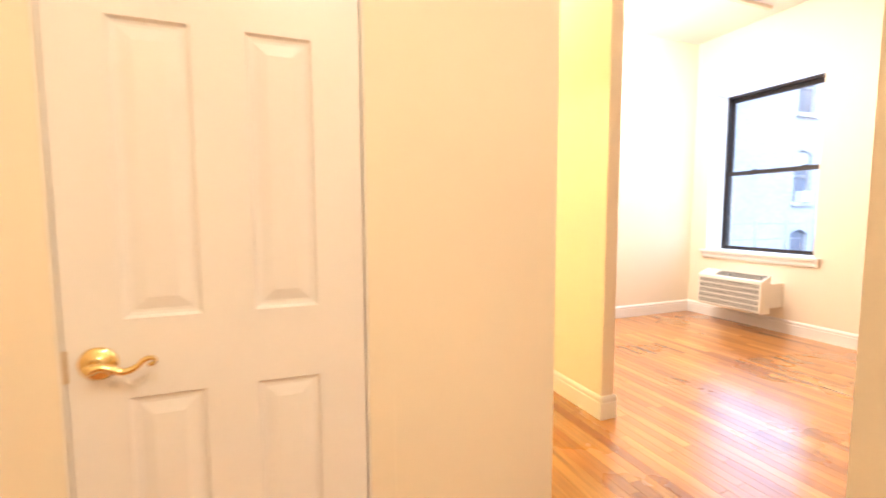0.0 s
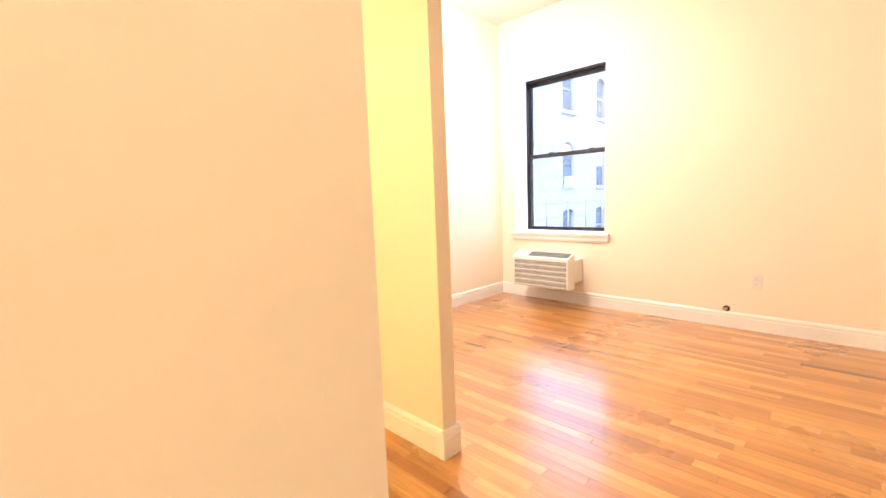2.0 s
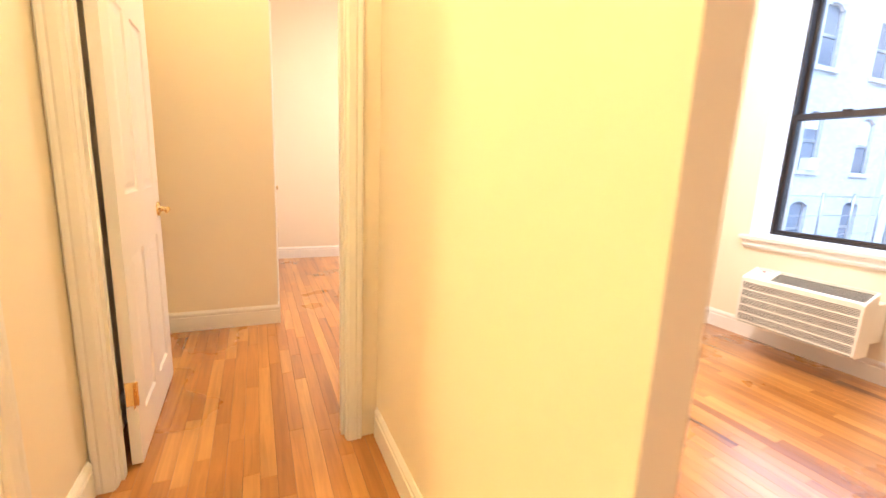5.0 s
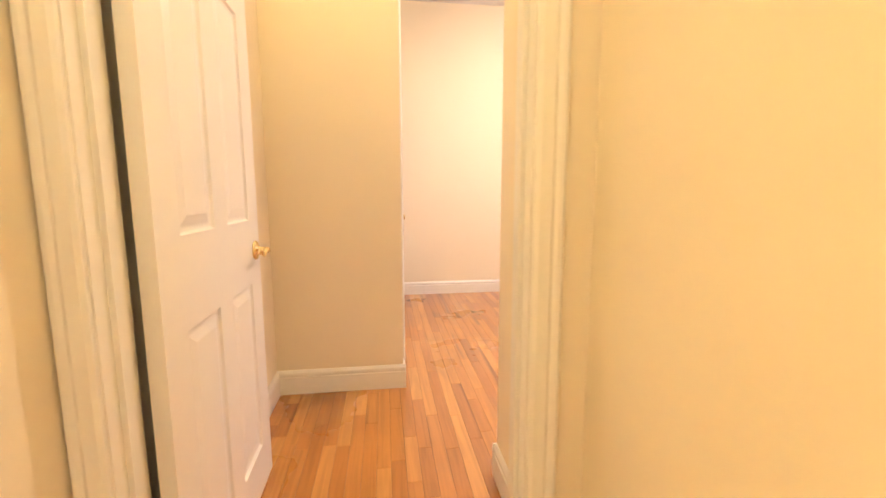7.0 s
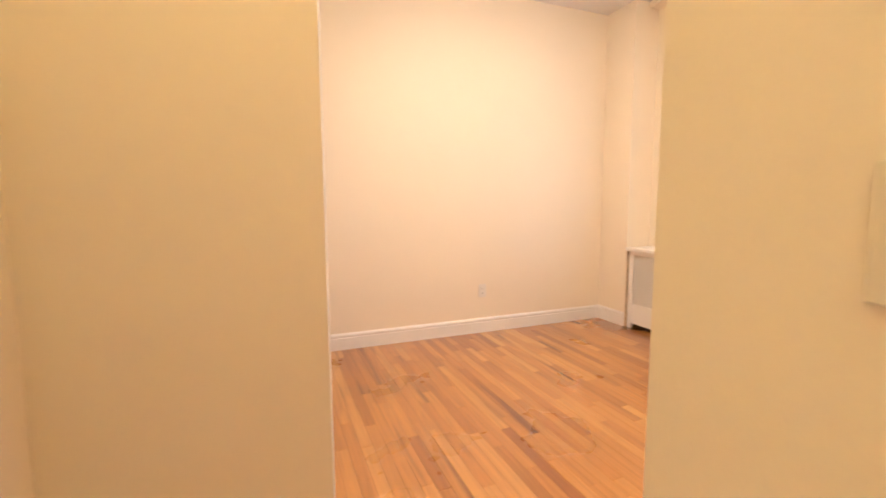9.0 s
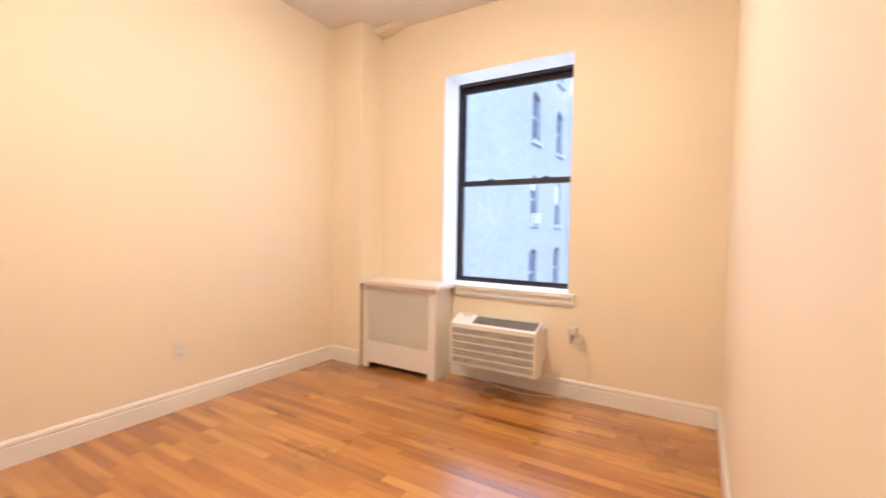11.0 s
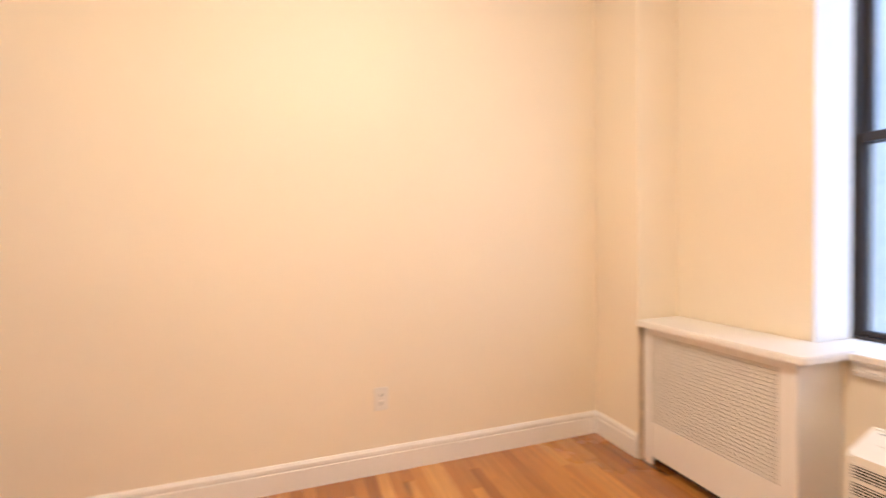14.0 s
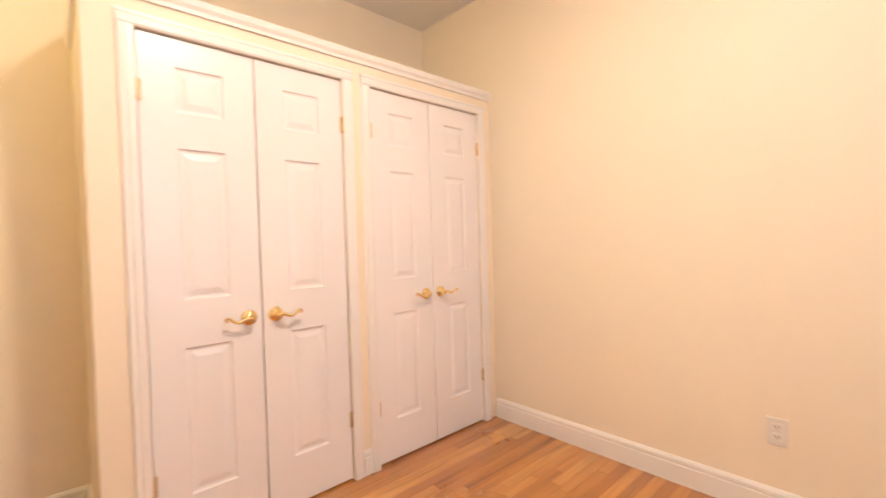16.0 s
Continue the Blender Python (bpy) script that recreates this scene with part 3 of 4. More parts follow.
for (a, b), nm, lab in zip(WIN, ("window_1", "window_2"), ("dark bronze double-hung window in a deep white reveal", "dark bronze double-hung bedroom window in a white reveal")):
    window(nm, a, b, lab)
    structure("reveal", boxes((W - 0.001, a, WZ0, 4.80, a + 0.004, WZ1), (W - 0.001, b - 0.004, WZ0, 4.80, b, WZ1), (W - 0.001, a + 0.004, WZ1 - 0.004, 4.80, b - 0.004, WZ1)), TRIM, "white painted window reveal", "window reveal")
    sill = structure("window_sill", boxes((W - 0.048, a - 0.052, WZ0 - 0.030, W, (5.80 if a > 4 else b + 0.05), WZ0 - 0.001), (W - 0.01, a, WZ0 - 0.034, 4.80, b, WZ0 - 0.001), bevel=0.006), TRIM, "thick white painted wooden window sill", "window sill")
    structure("trim_apron", boxes(*[(W - d, a - 0.046 + e, WZ0 - z1, W - 0.002, (5.80 if a > 4 else b + 0.03 - e), WZ0 - z0)
              for d, e, z0, z1 in ((0.036, 0.0, 0.031, 0.043), (0.028, 0.004, 0.0435, 0.064), (0.031, 0.002, 0.0645, 0.074), (0.024, 0.006, 0.0745, 0.086))], bevel=0.003), TRIM, "white moulded apron under the sill", "moulding")


# ---- wall air conditioners ----
def air_conditioner(place, label):
    ac = thing("air_conditioner", label, "air conditioner", place, "wall air conditioners")
    w, d, h = 0.617, 0.42, 0.355     # local: x along the wall, y out of the wall from 0 to -d
    part("sleeve", boxes((0.03, -0.262, 0.03, w - 0.05, 0, 0.26), bevel=0.004), ACWHITE, ac)
    side = [(-0.262, 0.0), (-0.385, 0.0), (-0.40, 0.012), (-0.40, 0.292), (-0.388, 0.304), (-0.272, h - 0.006), (-0.262, h)]
    bm = bmesh.new()
    prism(bm, side, "x", 0, 0.014)
    prism(bm, side, "x", w - 0.014, w)
    box(bm, 0.014, -0.386, 0.0, w - 0.014, -0.262, 0.012)
    box(bm, 0.014, -0.385, 0.012, w - 0.014, -0.37, 0.292)
    box(bm, 0.014, -0.272, h - 0.022, w - 0.014, -0.262, h)
    box(bm, 0.014, -0.262, 0.012, w - 0.014, -0.256, h - 0.001)
    prism(bm, [(-0.272, h - 0.006), (-0.388, 0.304), (-0.388, 0.286), (-0.272, h - 0.024)], "x", 0.014, 0.150)
    prism(bm, [(-0.375, 0.3084), (-0.40, 0.300), (-0.40, 0.276), (-0.375, 0.284)], "x", 0.014, w - 0.014)
    part("cabinet", bm, ACWHITE, ac)
    # Near-black sheet gives the gaps between louvres their shade.
    part("grille_shade", boxes((0.014, -0.396, 0.012, w - 0.014, -0.3855, 0.276)), ACDARK, ac, "dark sheet standing for shade behind the grille")
    bm = bmesh.new()
    z = 0.016
    for g in range(5):
        box(bm, 0.014, -0.402, z, w - 0.014, -0.387, z + 0.011)
        z += 0.0155
        for s in range(4):
            box(bm, 0.014, -0.3995, z, w - 0.014, -0.398, z + 0.0038)
            z += 0.0089
    box(bm, 0.014, -0.402, z, w - 0.014, -0.387, z + 0.008)
    part("louvres", bm, ACWHITE, ac, "rows of thin ivory louvres")
    tilt = math.atan2(h - 0.006 - 0.304, 0.116)
    bm = prism(bmesh.new(), [(-0.272, h - 0.016), (-0.378, 0.300), (-0.378, 0.294), (-0.272, h - 0.022)], "x", 0.150, w - 0.014)
    vent = part("vent", bm, ACDARK, ac, "dark sloping air outlet")
    bm = bmesh.new()
    for k in range(9):
        y = -0.281 - k * 0.0112
        z = 0.304 + (y + 0.388) * math.tan(tilt)
        box(bm, 0.150, y - 0.0009, z - 0.0048, w - 0.014, y, z - 0.0026)
    part("vent_slats", bm, ACWHITE, vent, "thin pale outlet slats")
    def on_slope(x, y, sx, sy, mat, nm, lab):
        z = 0.304 + (y + 0.388) * math.tan(tilt)
        bm = boxes((-sx, -sy, 0, sx, sy, 0.002), bevel=0.0006)
        bm.transform(Matrix.Translation((x, y, z)) @ Matrix.Rotation(tilt, 4, "X"))
        part(nm, bm, mat, ac, lab)
    on_slope(0.070, -0.300, 0.011, 0.006, RED, "display", "small dark red display")
    on_slope(0.11, -0.305, 0.010, 0.003, GREY, "button", "grey control button")
    on_slope(0.06, -0.330, 0.016, 0.003, PLATE, "button", "")
    on_slope(0.11, -0.335, 0.010, 0.003, PLATE, "button", "")
    on_slope(0.075, -0.282, 0.050, 0.0018, GREY, "lettering", "")
    part("drain_tray", boxes((0.12, -0.35, -0.012, w - 0.12, -0.10, -0.001), bevel=0.003), OLDBRASS, ac, "brownish tray under the unit")
    return ac


air_conditioner(pose(W - 0.001, 5.625, 0.213, 0, 0, -90), "ivory wall air conditioner with dark sloping vent below the bedroom window")
air_conditioner(pose(W - 0.001, 3.405, 0.212, 0, 0, -90), "ivory wall air conditioner low in the living room wall")


# ---- radiator cover ----
RY0, RY1, RX = 5.845, 6.565, 4.305
cover = thing("radiator_cover", "white painted radiator cover with a steel mesh front", "radiator cover")
part("frame", boxes((RX, RY0, 0, RX + 0.02, RY0 + 0.065, 0.705), (RX, RY1 - 0.045, 0, RX + 0.02, RY1, 0.705), (RX, RY0 + 0.065, 0.672, RX + 0.02, RY1 - 0.045, 0.705), bevel=0.002), TRIM, cover)
part("lower_panel", boxes((RX + 0.002, RY0 + 0.066, 0.045, RX + 0.018, RY1 - 0.046, 0.225), bevel=0.002), TRIM, cover)
part("side_panel", boxes((RX + 0.021, RY0 + 0.001, 0, W - 0.001, RY0 + 0.02, 0.705), bevel=0.002), TRIM, cover)
part("side_panel", boxes((RX + 0.021, RY1 - 0.02, 0, W - 0.001, RY1 - 0.001, 0.705), bevel=0.002), TRIM, cover)
o = [(W - 0.001, 5.800), (4.305, 5.800), (4.285, 5.806), (4.272, 5.818), (4.266, 5.836), (4.266, 6.568), (4.270, 6.578), (4.28, 6.584), (W - 0.001, 6.584)]
bm = prism(bmesh.new(), o, "z", 0.707, 0.738)
bmesh.ops.bevel(bm, geom=[e for e in bm.edges if abs(e.verts[0].co.z - e.verts[1].co.z) < 1e-5], offset=0.005, segments=2, affect="EDGES")
part("top_board", bm, TRIM, cover, "rounded white top board")
# Dark sheet behind the mesh stands in for the cover's shaded hollow.
part("inside", boxes((RX + 0.05, RY0 + 0.021, 0.0, RX + 0.06, RY1 - 0.021, 0.70)), DARK, cover, "dark sheet standing for shade inside the cover")
bm = bmesh.new()
for k in range(26):
    z = 0.228 + k * 0.0172
    prism(bm, [(RX + 0.004, z), (RX + 0.012, z + 0.002), (RX + 0.012, z + 0.0125), (RX + 0.0095, z + 0.0125)], "y", RY0 + 0.064, RY1 - 0.044)
for k in range(49):
    y = RY0 + 0.068 + k * 0.0125
    box(bm, RX + 0.0125, y, 0.227, RX + 0.0135, y + 0.0085, 0.672)
part("mesh_panel", bm, GRILLE, cover, "woven steel mesh panel")
pipe = thing("pipe", "thin peeling riser pipe beside the radiator cover", "pipe")
part("riser", tube(bmesh.new(), smooth_path([(4.300, 6.579, -0.01), (4.298, 6.578, 0.15), (4.302, 6.580, 0.33), (4.299, 6.578, 0.47), (4.302, 6.579, 0.70)], 5), 0.007, 8), PEELING, pipe)


# ---- outlets, switches, cords ----
def outlet(m, label, duplex=True):
    """Local: x along the wall, y 0 at the wall with the plate towards -y."""
    ob = thing("outlet", label, "outlet", m)
    part("plate", boxes((-0.036, -0.006, -0.058, 0.036, 0, 0.058), bevel=0.0025), PLATE, ob)
    for z in ((-0.021, 0.021) if duplex else ()):
        rec = part("receptacle", boxes((-0.017, -0.0085, z - 0.014, 0.017, -0.0055, z + 0.014), bevel=0.003), PLATE, ob)
        part("slots", boxes((-0.008, -0.009, z - 0.003, -0.0055, -0.0084, z + 0.006), (0.0055, -0.009, z - 0.003, 0.008, -0.0084, z + 0.006), (-0.002, -0.009, z - 0.010, 0.002, -0.0084, z - 0.006)), BLACK, rec)
    return ob


outlet(pose(2.995, NORTH, 0.375), "white duplex outlet low on the bedroom wall")
outlet(pose(W, 1.40, 0.395, 0, 0, -90), "white duplex outlet low on the living room wall")
outlet(pose(W, 4.865, 0.445, 0, 0, -90), "white outlet beside the air conditioner, partly covered by plugs")
plug = thing("plug", "white plug and adapter in the wall outlet", "plug")
part("adapter", boxes((W - 0.055, 4.84, 0.455, W - 0.009, 4.895, 0.505), bevel=0.008), CABLE, plug)
part("plug_body", boxes((W - 0.05, 4.80, 0.405, W - 0.009, 4.845, 0.455), bevel=0.008), CABLE, plug)
part("prongs_cap", boxes((W - 0.04, 4.775, 0.36, W - 0.004, 4.81, 0.40), bevel=0.008), CABLE, plug)
cord = thing("power_cord", "white cord sagging to the floor under the air conditioner", "cord")
path = smooth_path([(4.36, 5.635, 0.29), (4.34, 5.66, 0.25), (4.34, 5.66, 0.16), (4.37, 5.60, 0.09), (4.41, 5.45, 0.045), (4.43, 5.25, 0.008), (4.46, 5.08, 0.006), (4.49, 4.96, 0.012),
                    (4.48, 4.88, 0.04), (4.525, 4.78, 0.12), (4.53, 4.745, 0.22), (4.53, 4.755, 0.31), (4.535, 4.785, 0.37)], 6)
part("cable", tube(bmesh.new(), path, 0.0036, 8), CABLE, cord)
cord = thing("power_cord", "short white cord hanging beside the living room air conditioner", "cord")
part("cable", tube(bmesh.new(), smooth_path([(4.36, 3.437, 0.36), (4.35, 3.47, 0.33), (4.36, 3.48, 0.22), (4.40, 3.44, 0.16), (4.44, 3.40, 0.175), (4.50, 3.38, 0.19)], 6), 0.0045, 8), CABLE, cord)

switch = thing("light_switch", "ivory double switch plate with black toggles", "switch", pose(ST0, 3.732, 1.108, 0, 0, -90))
plate = part("plate", boxes((-0.058, -0.006, -0.057, 0.058, 0, 0.057), bevel=0.0025), IVORY, switch)
for x in (-0.023, 0.023):
    bm = prism(bmesh.new(), [(-0.005, -0.011), (-0.007, -0.011), (-0.016, 0.006), (-0.020, 0.013), (-0.014, 0.014), (-0.005, 0.009)], "x", x - 0.004, x + 0.004)
    part("toggle", bm, BLACK, switch, "black toggle lever")
    for z in (-0.03, 0.03):
        part("screw", tube(bmesh.new(), [(x, -0.005, z), (x, -0.0072, z)], 0.003, 8), GREY, plate)
switch = thing("light_switch", "single hall switch plate with a black toggle", "switch", pose(0.85, 1.90, 1.185, 0, 0, 90))
part("plate", boxes((-0.036, -0.006, -0.058, 0.036, 0, 0.058), bevel=0.0025), IVORY, switch)
part("toggle", prism(bmesh.new(), [(-0.005, -0.011), (-0.007, -0.011), (-0.016, 0.006), (-0.020, 0.013), (-0.014, 0.014), (-0.005, 0.009)], "x", -0.005, 0.005), BLACK, switch, "black toggle lever")

stub = thing("cable_outlet", "dark pipe hole with a brass fitting above the baseboard", "fitting")
# Flat dark disc colours in the shade of the wall hole.
part("hole", tube(bmesh.new(), [(W - 0.002, 1.592, 0.152), (W + 0.001, 1.592, 0.152)], 0.026, 10), DARK, stub, "ragged dark hole")
part("valve", tube(bmesh.new(), [(W - 0.03, 1.60, 0.15), (W - 0.012, 1.596, 0.151), (W + 0.004, 1.592, 0.152)], [0.008, 0.011, 0.012], 8), OLDBRASS, stub, "dull brass fitting")
part("wire", tube(bmesh.new(), smooth_path([(W - 0.012, 1.60, 0.155), (W - 0.02, 1.66, 0.150), (W - 0.016, 1.74, 0.148), (W - 0.014, 1.79, 0.144)], 5), 0.0025, 6), CABLE, stub)

# ---- lamps' fixtures ----
for place, lab in ((BED_LAMP, "round white glass ceiling light, switched on"),):
    light = thing("ceiling_light", lab, "ceiling light", pose(place[0], place[1], HB))
    part("base", tube(bmesh.new(), [(0, 0, 0), (0, 0, -0.02), (0, 0, -0.024)], [0.11, 0.11, 0.105], 28), TRIM, light)
    part("glass", tube(bmesh.new(), [(0, 0, -0.024), (0, 0, -0.05), (0, 0, -0.075), (0, 0, -0.09), (0, 0, -0.096)], [0.10, 0.095, 0.078, 0.045, 0.008], 28), GLOW, light)
# Fixture made up to carry the entry's added light.
entry = thing("ceiling_light", "unseen fill light over the entry, built as a round ceiling light", "ceiling light", pose(0.30, -0.60, H))
part("base", tube(bmesh.new(), [(0, 0, 0), (0, 0, -0.02), (0, 0, -0.024)], [0.15, 0.15, 0.145], 28), TRIM, entry)
part("glass", tube(bmesh.new(), [(0, 0, -0.024), (0, 0, -0.05), (0, 0, -0.075), (0, 0, -0.09), (0, 0, -0.096)], [0.14, 0.132, 0.105, 0.06, 0.01], 28), GLOW, entry)
pendant = thing("pendant_light", "white glass globe pendant lit in the side room", "ceiling light", pose(HALL_LAMP[0], HALL_LAMP[1], H))
part("canopy", tube(bmesh.new(), [(0, 0, 0.0), (0, 0, -0.02), (0, 0, -0.026)], [0.06, 0.06, 0.03], 24), TRIM, pendant)
part("rod", tube(bmesh.new(), [(0, 0, -0.026), (0, 0, -0.50)], 0.006, 10), BRASS, pendant)
part("globe", tube(bmesh.new(), [(0, 0, -0.50), (0, 0, -0.51), (0, 0, -0.54), (0, 0, -0.58), (0, 0, -0.62), (0, 0, -0.65), (0, 0, -0.66)], [0.02, 0.05, 0.08, 0.092, 0.08, 0.05, 0.01], 24), GLOW, pendant)
# Made-up fixtures for the added fills in passage, hall and living room.
for m, lab in ((pose(1.26, 3.98, HB), "unseen fill light in the passage, built as a round ceiling light"), (pose(1.26, 2.60, H), "unseen fill light in the hall, built as a round ceiling light"),
               (pose(2.70, -0.30, H), "unseen fill light in the living room, built as a round ceiling light")):
    flush = thing("ceiling_light", lab, "ceiling light", m)
    part("base", tube(bmesh.new(), [(0, 0, 0), (0, 0, -0.02), (0, 0, -0.024)], [0.10, 0.10, 0.095], 28), TRIM, flush)
    part("glass", tube(bmesh.new(), [(0, 0, -0.024), (0, 0, -0.05), (0, 0, -0.068), (0, 0, -0.076)], [0.09, 0.082, 0.055, 0.008], 28), GLOW, flush)
track = thing("track_light", "slim ceiling track with two lamp heads switched on", "track light", pose(0, 2.97, H))
part("rail", boxes((2.1, -0.018, -0.028, 4.36, 0.018, 0), bevel=0.003), IVORY, track, "beige track rail")
for x in (2.45, 3.05):
    head = part("head", tube(bmesh.new(), [(x, 0, -0.028), (x, 0, -0.05), (x, 0, -0.055), (x, 0, -0.12)], [0.012, 0.012, 0.045, 0.05], 20), TRIM, track)
    part("bulb", tube(bmesh.new(), [(x, 0, -0.12), (x, 0, -0.124)], [0.045, 0.04], 20), GLOW, head)

# ---- outside: the courtyard ----
structure("ground", boxes((OUT - 0.2, -60, -2.0, 160, 120, -1.75)), CONCRETE, "grey concrete courtyard ground", "ground")


def far_window(parent, m, w, h, shade, unit=False):
    """A sash window in a recess; local x along the wall, y 0 at the wall's face, into the wall +y."""
    win = part("window", boxes((-w / 2, 0.12, 0, w / 2, 0.16, h)), PANE_FAR, parent, "dark sash window")
    win.matrix_basis = m
    part("window_frame", boxes((-w / 2, 0.09, 0, -w / 2 + 0.06, 0.12, h), (w / 2 - 0.06, 0.09, 0, w / 2, 0.12, h), (-w / 2 + 0.06, 0.09, h / 2 - 0.04, w / 2 - 0.06, 0.12, h / 2 + 0.04), (-w / 2 + 0.06, 0.09, h - 0.07, w / 2 - 0.06, 0.12, h)), STEEL, win)
    part("sill", boxes((-w / 2 - 0.1, -0.08, -0.12, w / 2 + 0.1, 0.12, 0)), STONE, win, "pale stone sill")
    if shade:
        part("blind", boxes((-w / 2 + 0.06, 0.10, h * (1 - shade), w / 2 - 0.06, 0.115, h - 0.07)), BLIND, win, "drawn white blind")
    if unit:
        part("window_unit", boxes((-0.20, -0.16, 0.0, 0.20, 0.10, 0.34), bevel=0.01), BLIND, win, "white window air conditioner")
    return win


def facade(name, m, length, top, columns, storeys, w, h, mat, label, shades=(), units=()):
    """A wall along local x from 0 to length with its face at y 0; columns: the windows' middles; storeys: their sill heights."""
    house = thing(name, label, "building", m)
    bm = bmesh.new()
    cuts = [0.0]
    for c in columns:
        cuts += [c - w / 2, c + w / 2]
    cuts.append(length)
    for i in range(0, len(cuts) - 1, 2):
        box(bm, cuts[i], 0, -1.9, cuts[i + 1], 0.5, top)
    for c in columns:
        lo = -1.9
        for z in storeys:
            box(bm, c - w / 2, 0, lo, c + w / 2, 0.5, z)
            lo = z + h
        box(bm, c - w / 2, 0, lo, c + w / 2, 0.5, top)
        for z in storeys:
            arch = [(c - w / 2, z + h), (c - w / 2, z + h - 0.16), (c - w / 4, z + h - 0.05), (c, z + h - 0.02), (c + w / 4, z + h - 0.05), (c + w / 2, z + h - 0.16), (c + w / 2, z + h)]
            for p, q in zip(arch[1:-1], arch[2:-1]):
                prism(bm, [p, q, (q[0], z + h), (p[0], z + h)], "y", 0.01, 0.11)
    part("wall", bm, mat, house)
    part("parapet", boxes((-0.1, -0.15, top, length, 0.5, top + 0.3)), STONE, house, "pale stone coping")
    for i, c in enumerate(columns):
        for j, z in enumerate(storeys):
            far_window(house, pose(c, 0, z), w, h, shades[(i * 3 + j) % len(shades)] if shades else 0, (i, j) in units)
    return house


STOREYS, STOREYS_END = (-1.05, 1.47, 4.25, 7.0, 9.75), (-0.83, 1.6, 4.0, 6.73, 9.2)
long_wall = facade("apartment_house", pose(5.6, 9.05, 0), 20.3, 13.5, (10.2, 13.0, 16.0, 17.18, 18.74), STOREYS, 0.86, 1.65, FACADE,
                   "pale painted brick apartment house across the courtyard", (0, 0.3, 0, 0, 0.5), {(0, 1)})
part("downpipe", tube(bmesh.new(), [(15.35, -0.10, -1.8), (15.35, -0.10, 6), (15.35, -0.10, 13.4)], 0.09, 10), STONE, long_wall, "pale downpipe")
part("pilaster", boxes((14.3, -0.14, -1.8, 15.1, 0.0, 13.4)), STONE, long_wall, "pale rendered pilaster")
end_wall = facade("apartment_house", pose(25.9, 9.05, 0, 0, 0, -90), 20.0, 12.0, (0.72, 5.2, 8.2, 11.2), STOREYS_END, 0.98, 1.5, FACADE2,
                  "weathered brick apartment house closing the courtyard", (0.45, 0.5, 0.0))
part("pilaster", boxes((1.32, -0.15, -1.8, 1.70, 0.0, 11.9)), STONE, end_wall, "pale rendered pilaster")
part("shed_wall", boxes((1.72, -1.6, -1.8, 3.9, -1.4, 0.72)), STONE, end_wall, "low white wall")

fence = thing("fence", "thin wire courtyard fence on steel posts", "fence")
for x in (7.21, 7.96, 8.70, 9.44):
    part("post", tube(bmesh.new(), [(x, 4.84, -1.76), (x, 4.84, 0.6), (x, 4.84, 1.00)], 0.016, 8), STEEL, fence)
for z in (0.46, 0.71, 0.96):
    part("wire", tube(bmesh.new(), [(6.6, 4.84, z), (8.3, 4.84, z - 0.006), (10.1, 4.84, z)], 0.006, 6), STEEL, fence)
rng = random.Random(5)
for k in range(14):
    x, y = rng.uniform(17.5, 25.0), rng.uniform(6.4, 8.5)
    s = rng.uniform(0.25, 0.6)
    ob = thing("rubble", "heap of grey builder's rubble on the courtyard ground", "rubble", pose(x, y, -1.76, 0, 0, rng.uniform(0, 180)), "rubble heaps")
    bm = bmesh.new()
    bmesh.ops.create_icosphere(bm, subdivisions=2, radius=s)
    for v in bm.verts:
        v.co *= 1 + 0.5 * noise.noise(v.co * 3 + Vector((k, 0, 0)))
        v.co.z = max(v.co.z * 0.6, 0)
    part("heap", bm, CONCRETE, ob)

# ---- floor strips ----
rng = random.Random(11)
SW, GAP = 0.0572, 0.0007
shared = {}


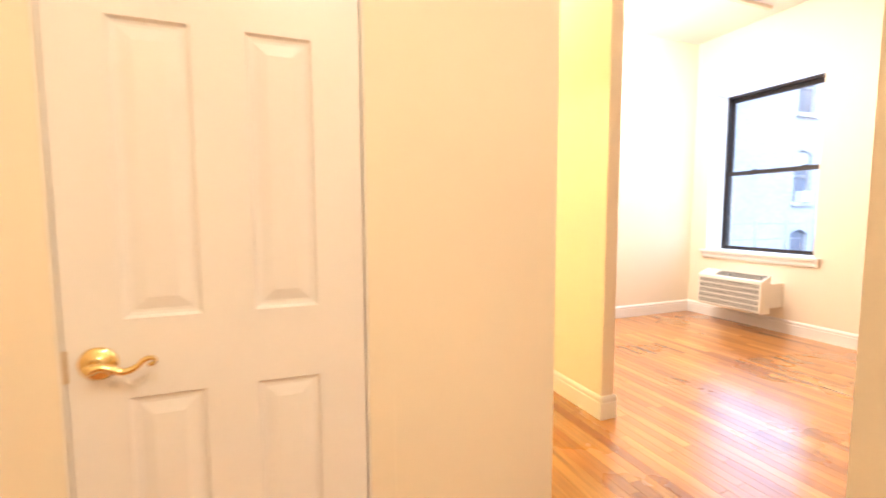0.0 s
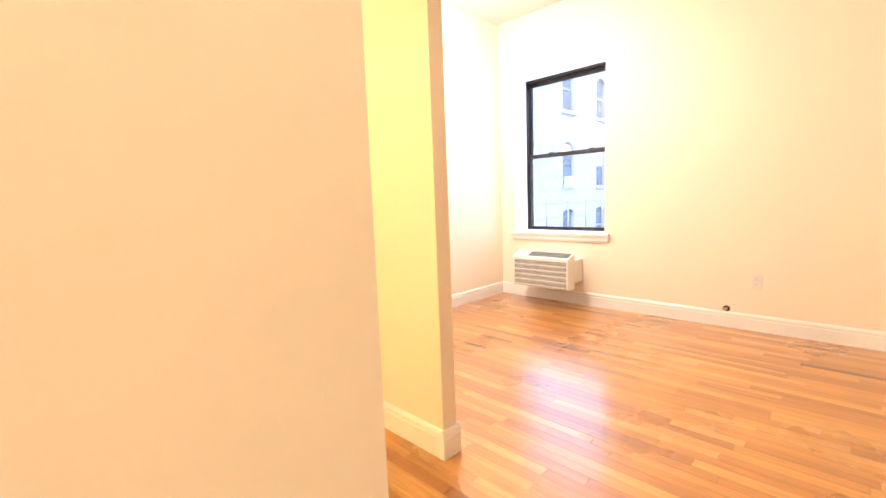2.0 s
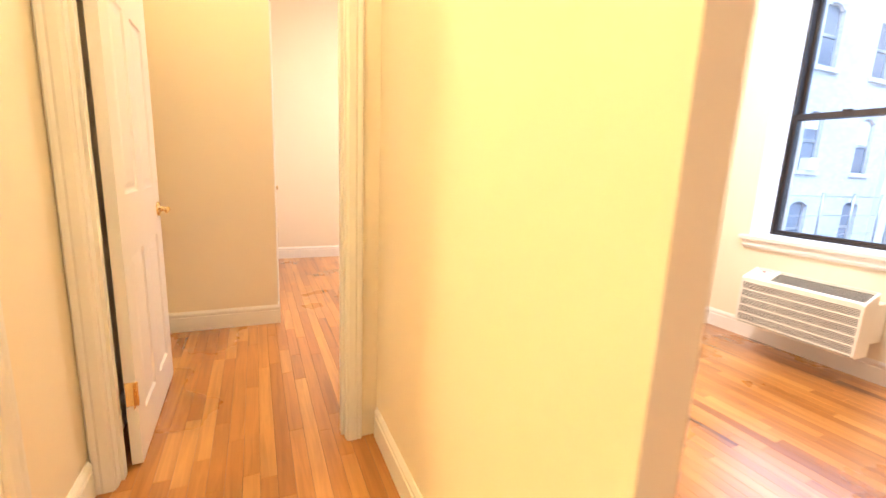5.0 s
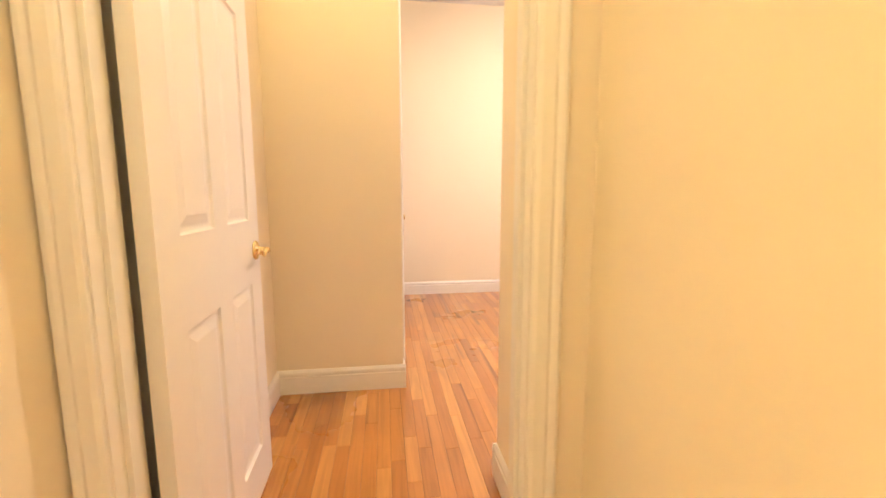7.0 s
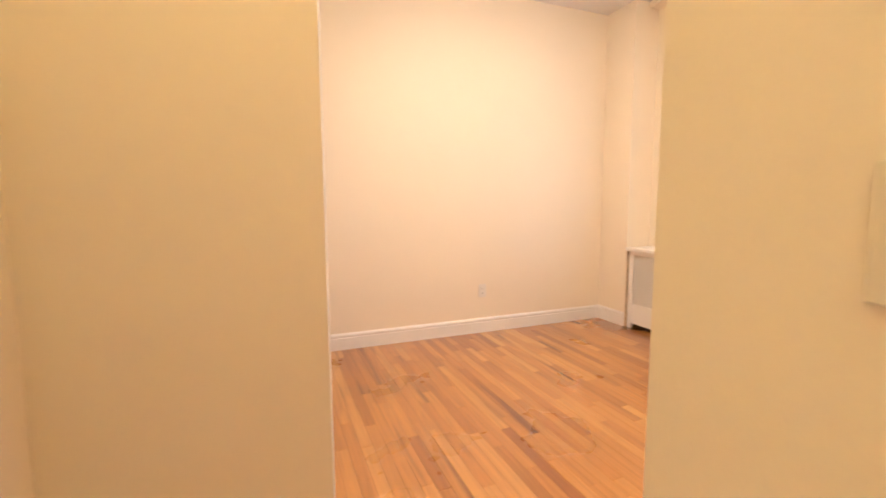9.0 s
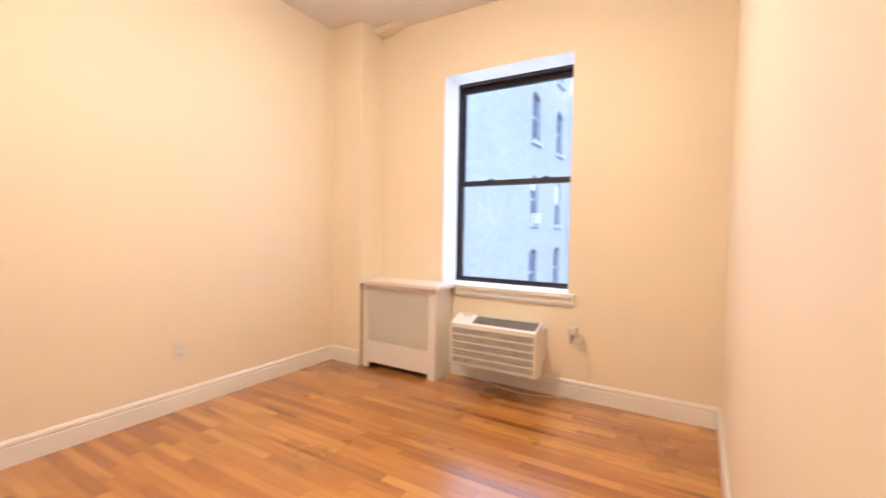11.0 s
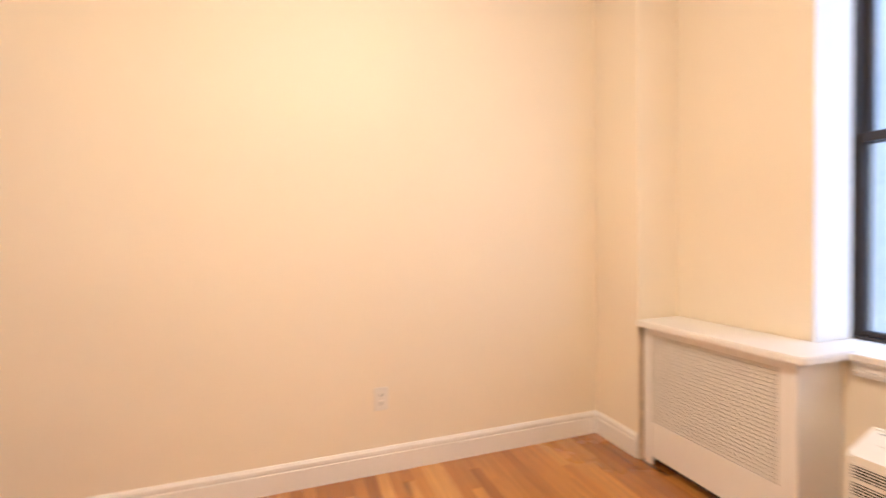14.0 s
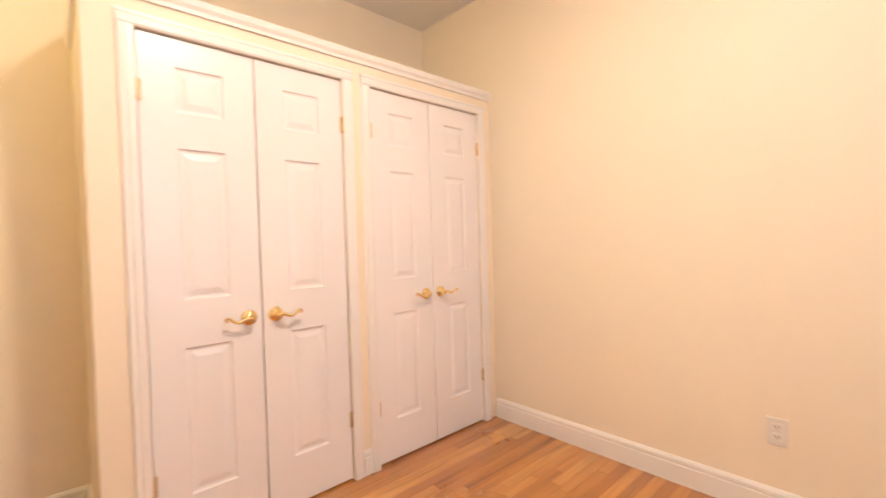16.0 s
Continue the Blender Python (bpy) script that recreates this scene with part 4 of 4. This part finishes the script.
def strip_mesh(length):
    key = round(length, 3)
    if key not in shared:
        bm = bmesh.new()
        c, t, w, l = 0.0006, 0.0, SW - GAP, key - GAP
        lo = [bm.verts.new(p) for p in ((0, 0, -0.012), (w, 0, -0.012), (w, l, -0.012), (0, l, -0.012))]
        md = [bm.verts.new(p) for p in ((0, 0, -c), (w, 0, -c), (w, l, -c), (0, l, -c))]
        hi = [bm.verts.new(p) for p in ((c, c, t), (w - c, c, t), (w - c, l - c, t), (c, l - c, t))]
        bm.faces.new(hi)
        for a, b in ((lo, md), (md, hi)):
            for i in range(4):
                bm.faces.new((a[i], a[(i + 1) % 4], b[(i + 1) % 4], b[i]))
        data = bpy.data.meshes.new("floor_strip")
        bm.to_mesh(data)
        bm.free()
        data.materials.append(STRIP)
        shared[key] = data
    return shared[key]


floor_ob = bpy.data.objects["floor"]
pieces = []
LENGTHS = (0.3, 0.42, 0.54, 0.66, 0.78, 0.9, 1.05)
x = W - 97 * SW
while x < W - 0.01:
    y, last, first = SOUTH, (NORTH if x > 0.64 else 3.35), rng.uniform(0.15, 0.9)
    while y < last - 0.01:
        l = min(first if y == SOUTH else rng.choice(LENGTHS), last - y)
        if last - y - l < 0.12:
            l = last - y
        pieces.append((x, y, l))
        y += l
    x += SW
near = [p for p in pieces if 3.75 < p[1] < 6.9 and p[0] > 0.75]
near = sorted(near, key=lambda p: abs(p[0] - 2.9))[:295]
picked = set(near)
for x, y, l in near:
    ob = new("floor_strip", strip_mesh(l))
    ob.parent = floor_ob
    ob.location = (x, y, rng.uniform(-0.0003, 0.0))
    ob.rotation_euler = (rng.uniform(-0.0006, 0.0006), rng.uniform(-0.006, 0.006), 0)
verts, faces = [], []
for p in pieces:
    if p in picked:
        continue
    x, y, l = p
    k, z, c = len(verts), rng.uniform(-0.0003, 0.0), 0.0006
    x1, y1 = x + SW - GAP, y + l - GAP
    d = rng.uniform(-0.00017, 0.00017)      # each strip cups a little to one side
    verts += [(x, y, z - c + d), (x1, y, z - c - d), (x1, y1, z - c - d), (x, y1, z - c + d), (x + c, y + c, z + d), (x1 - c, y + c, z - d), (x1 - c, y1 - c, z - d), (x + c, y1 - c, z + d)]
    verts += [(x, y, -0.012), (x1, y, -0.012), (x1, y1, -0.012), (x, y1, -0.012)]
    faces.append((k + 4, k + 5, k + 6, k + 7))
    for i in range(4):
        j = (i + 1) % 4
        faces += [(k + i, k + j, k + 4 + j, k + 4 + i), (k + 8 + i, k + 8 + j, k + j, k + i)]
data = bpy.data.meshes.new("floor_strips")
data.from_pydata(verts, [], faces)
data.materials.append(STRIP_REST)
rest = new("floor_strips", data)
rest.parent = floor_ob
tagged(rest, kind="stuff")
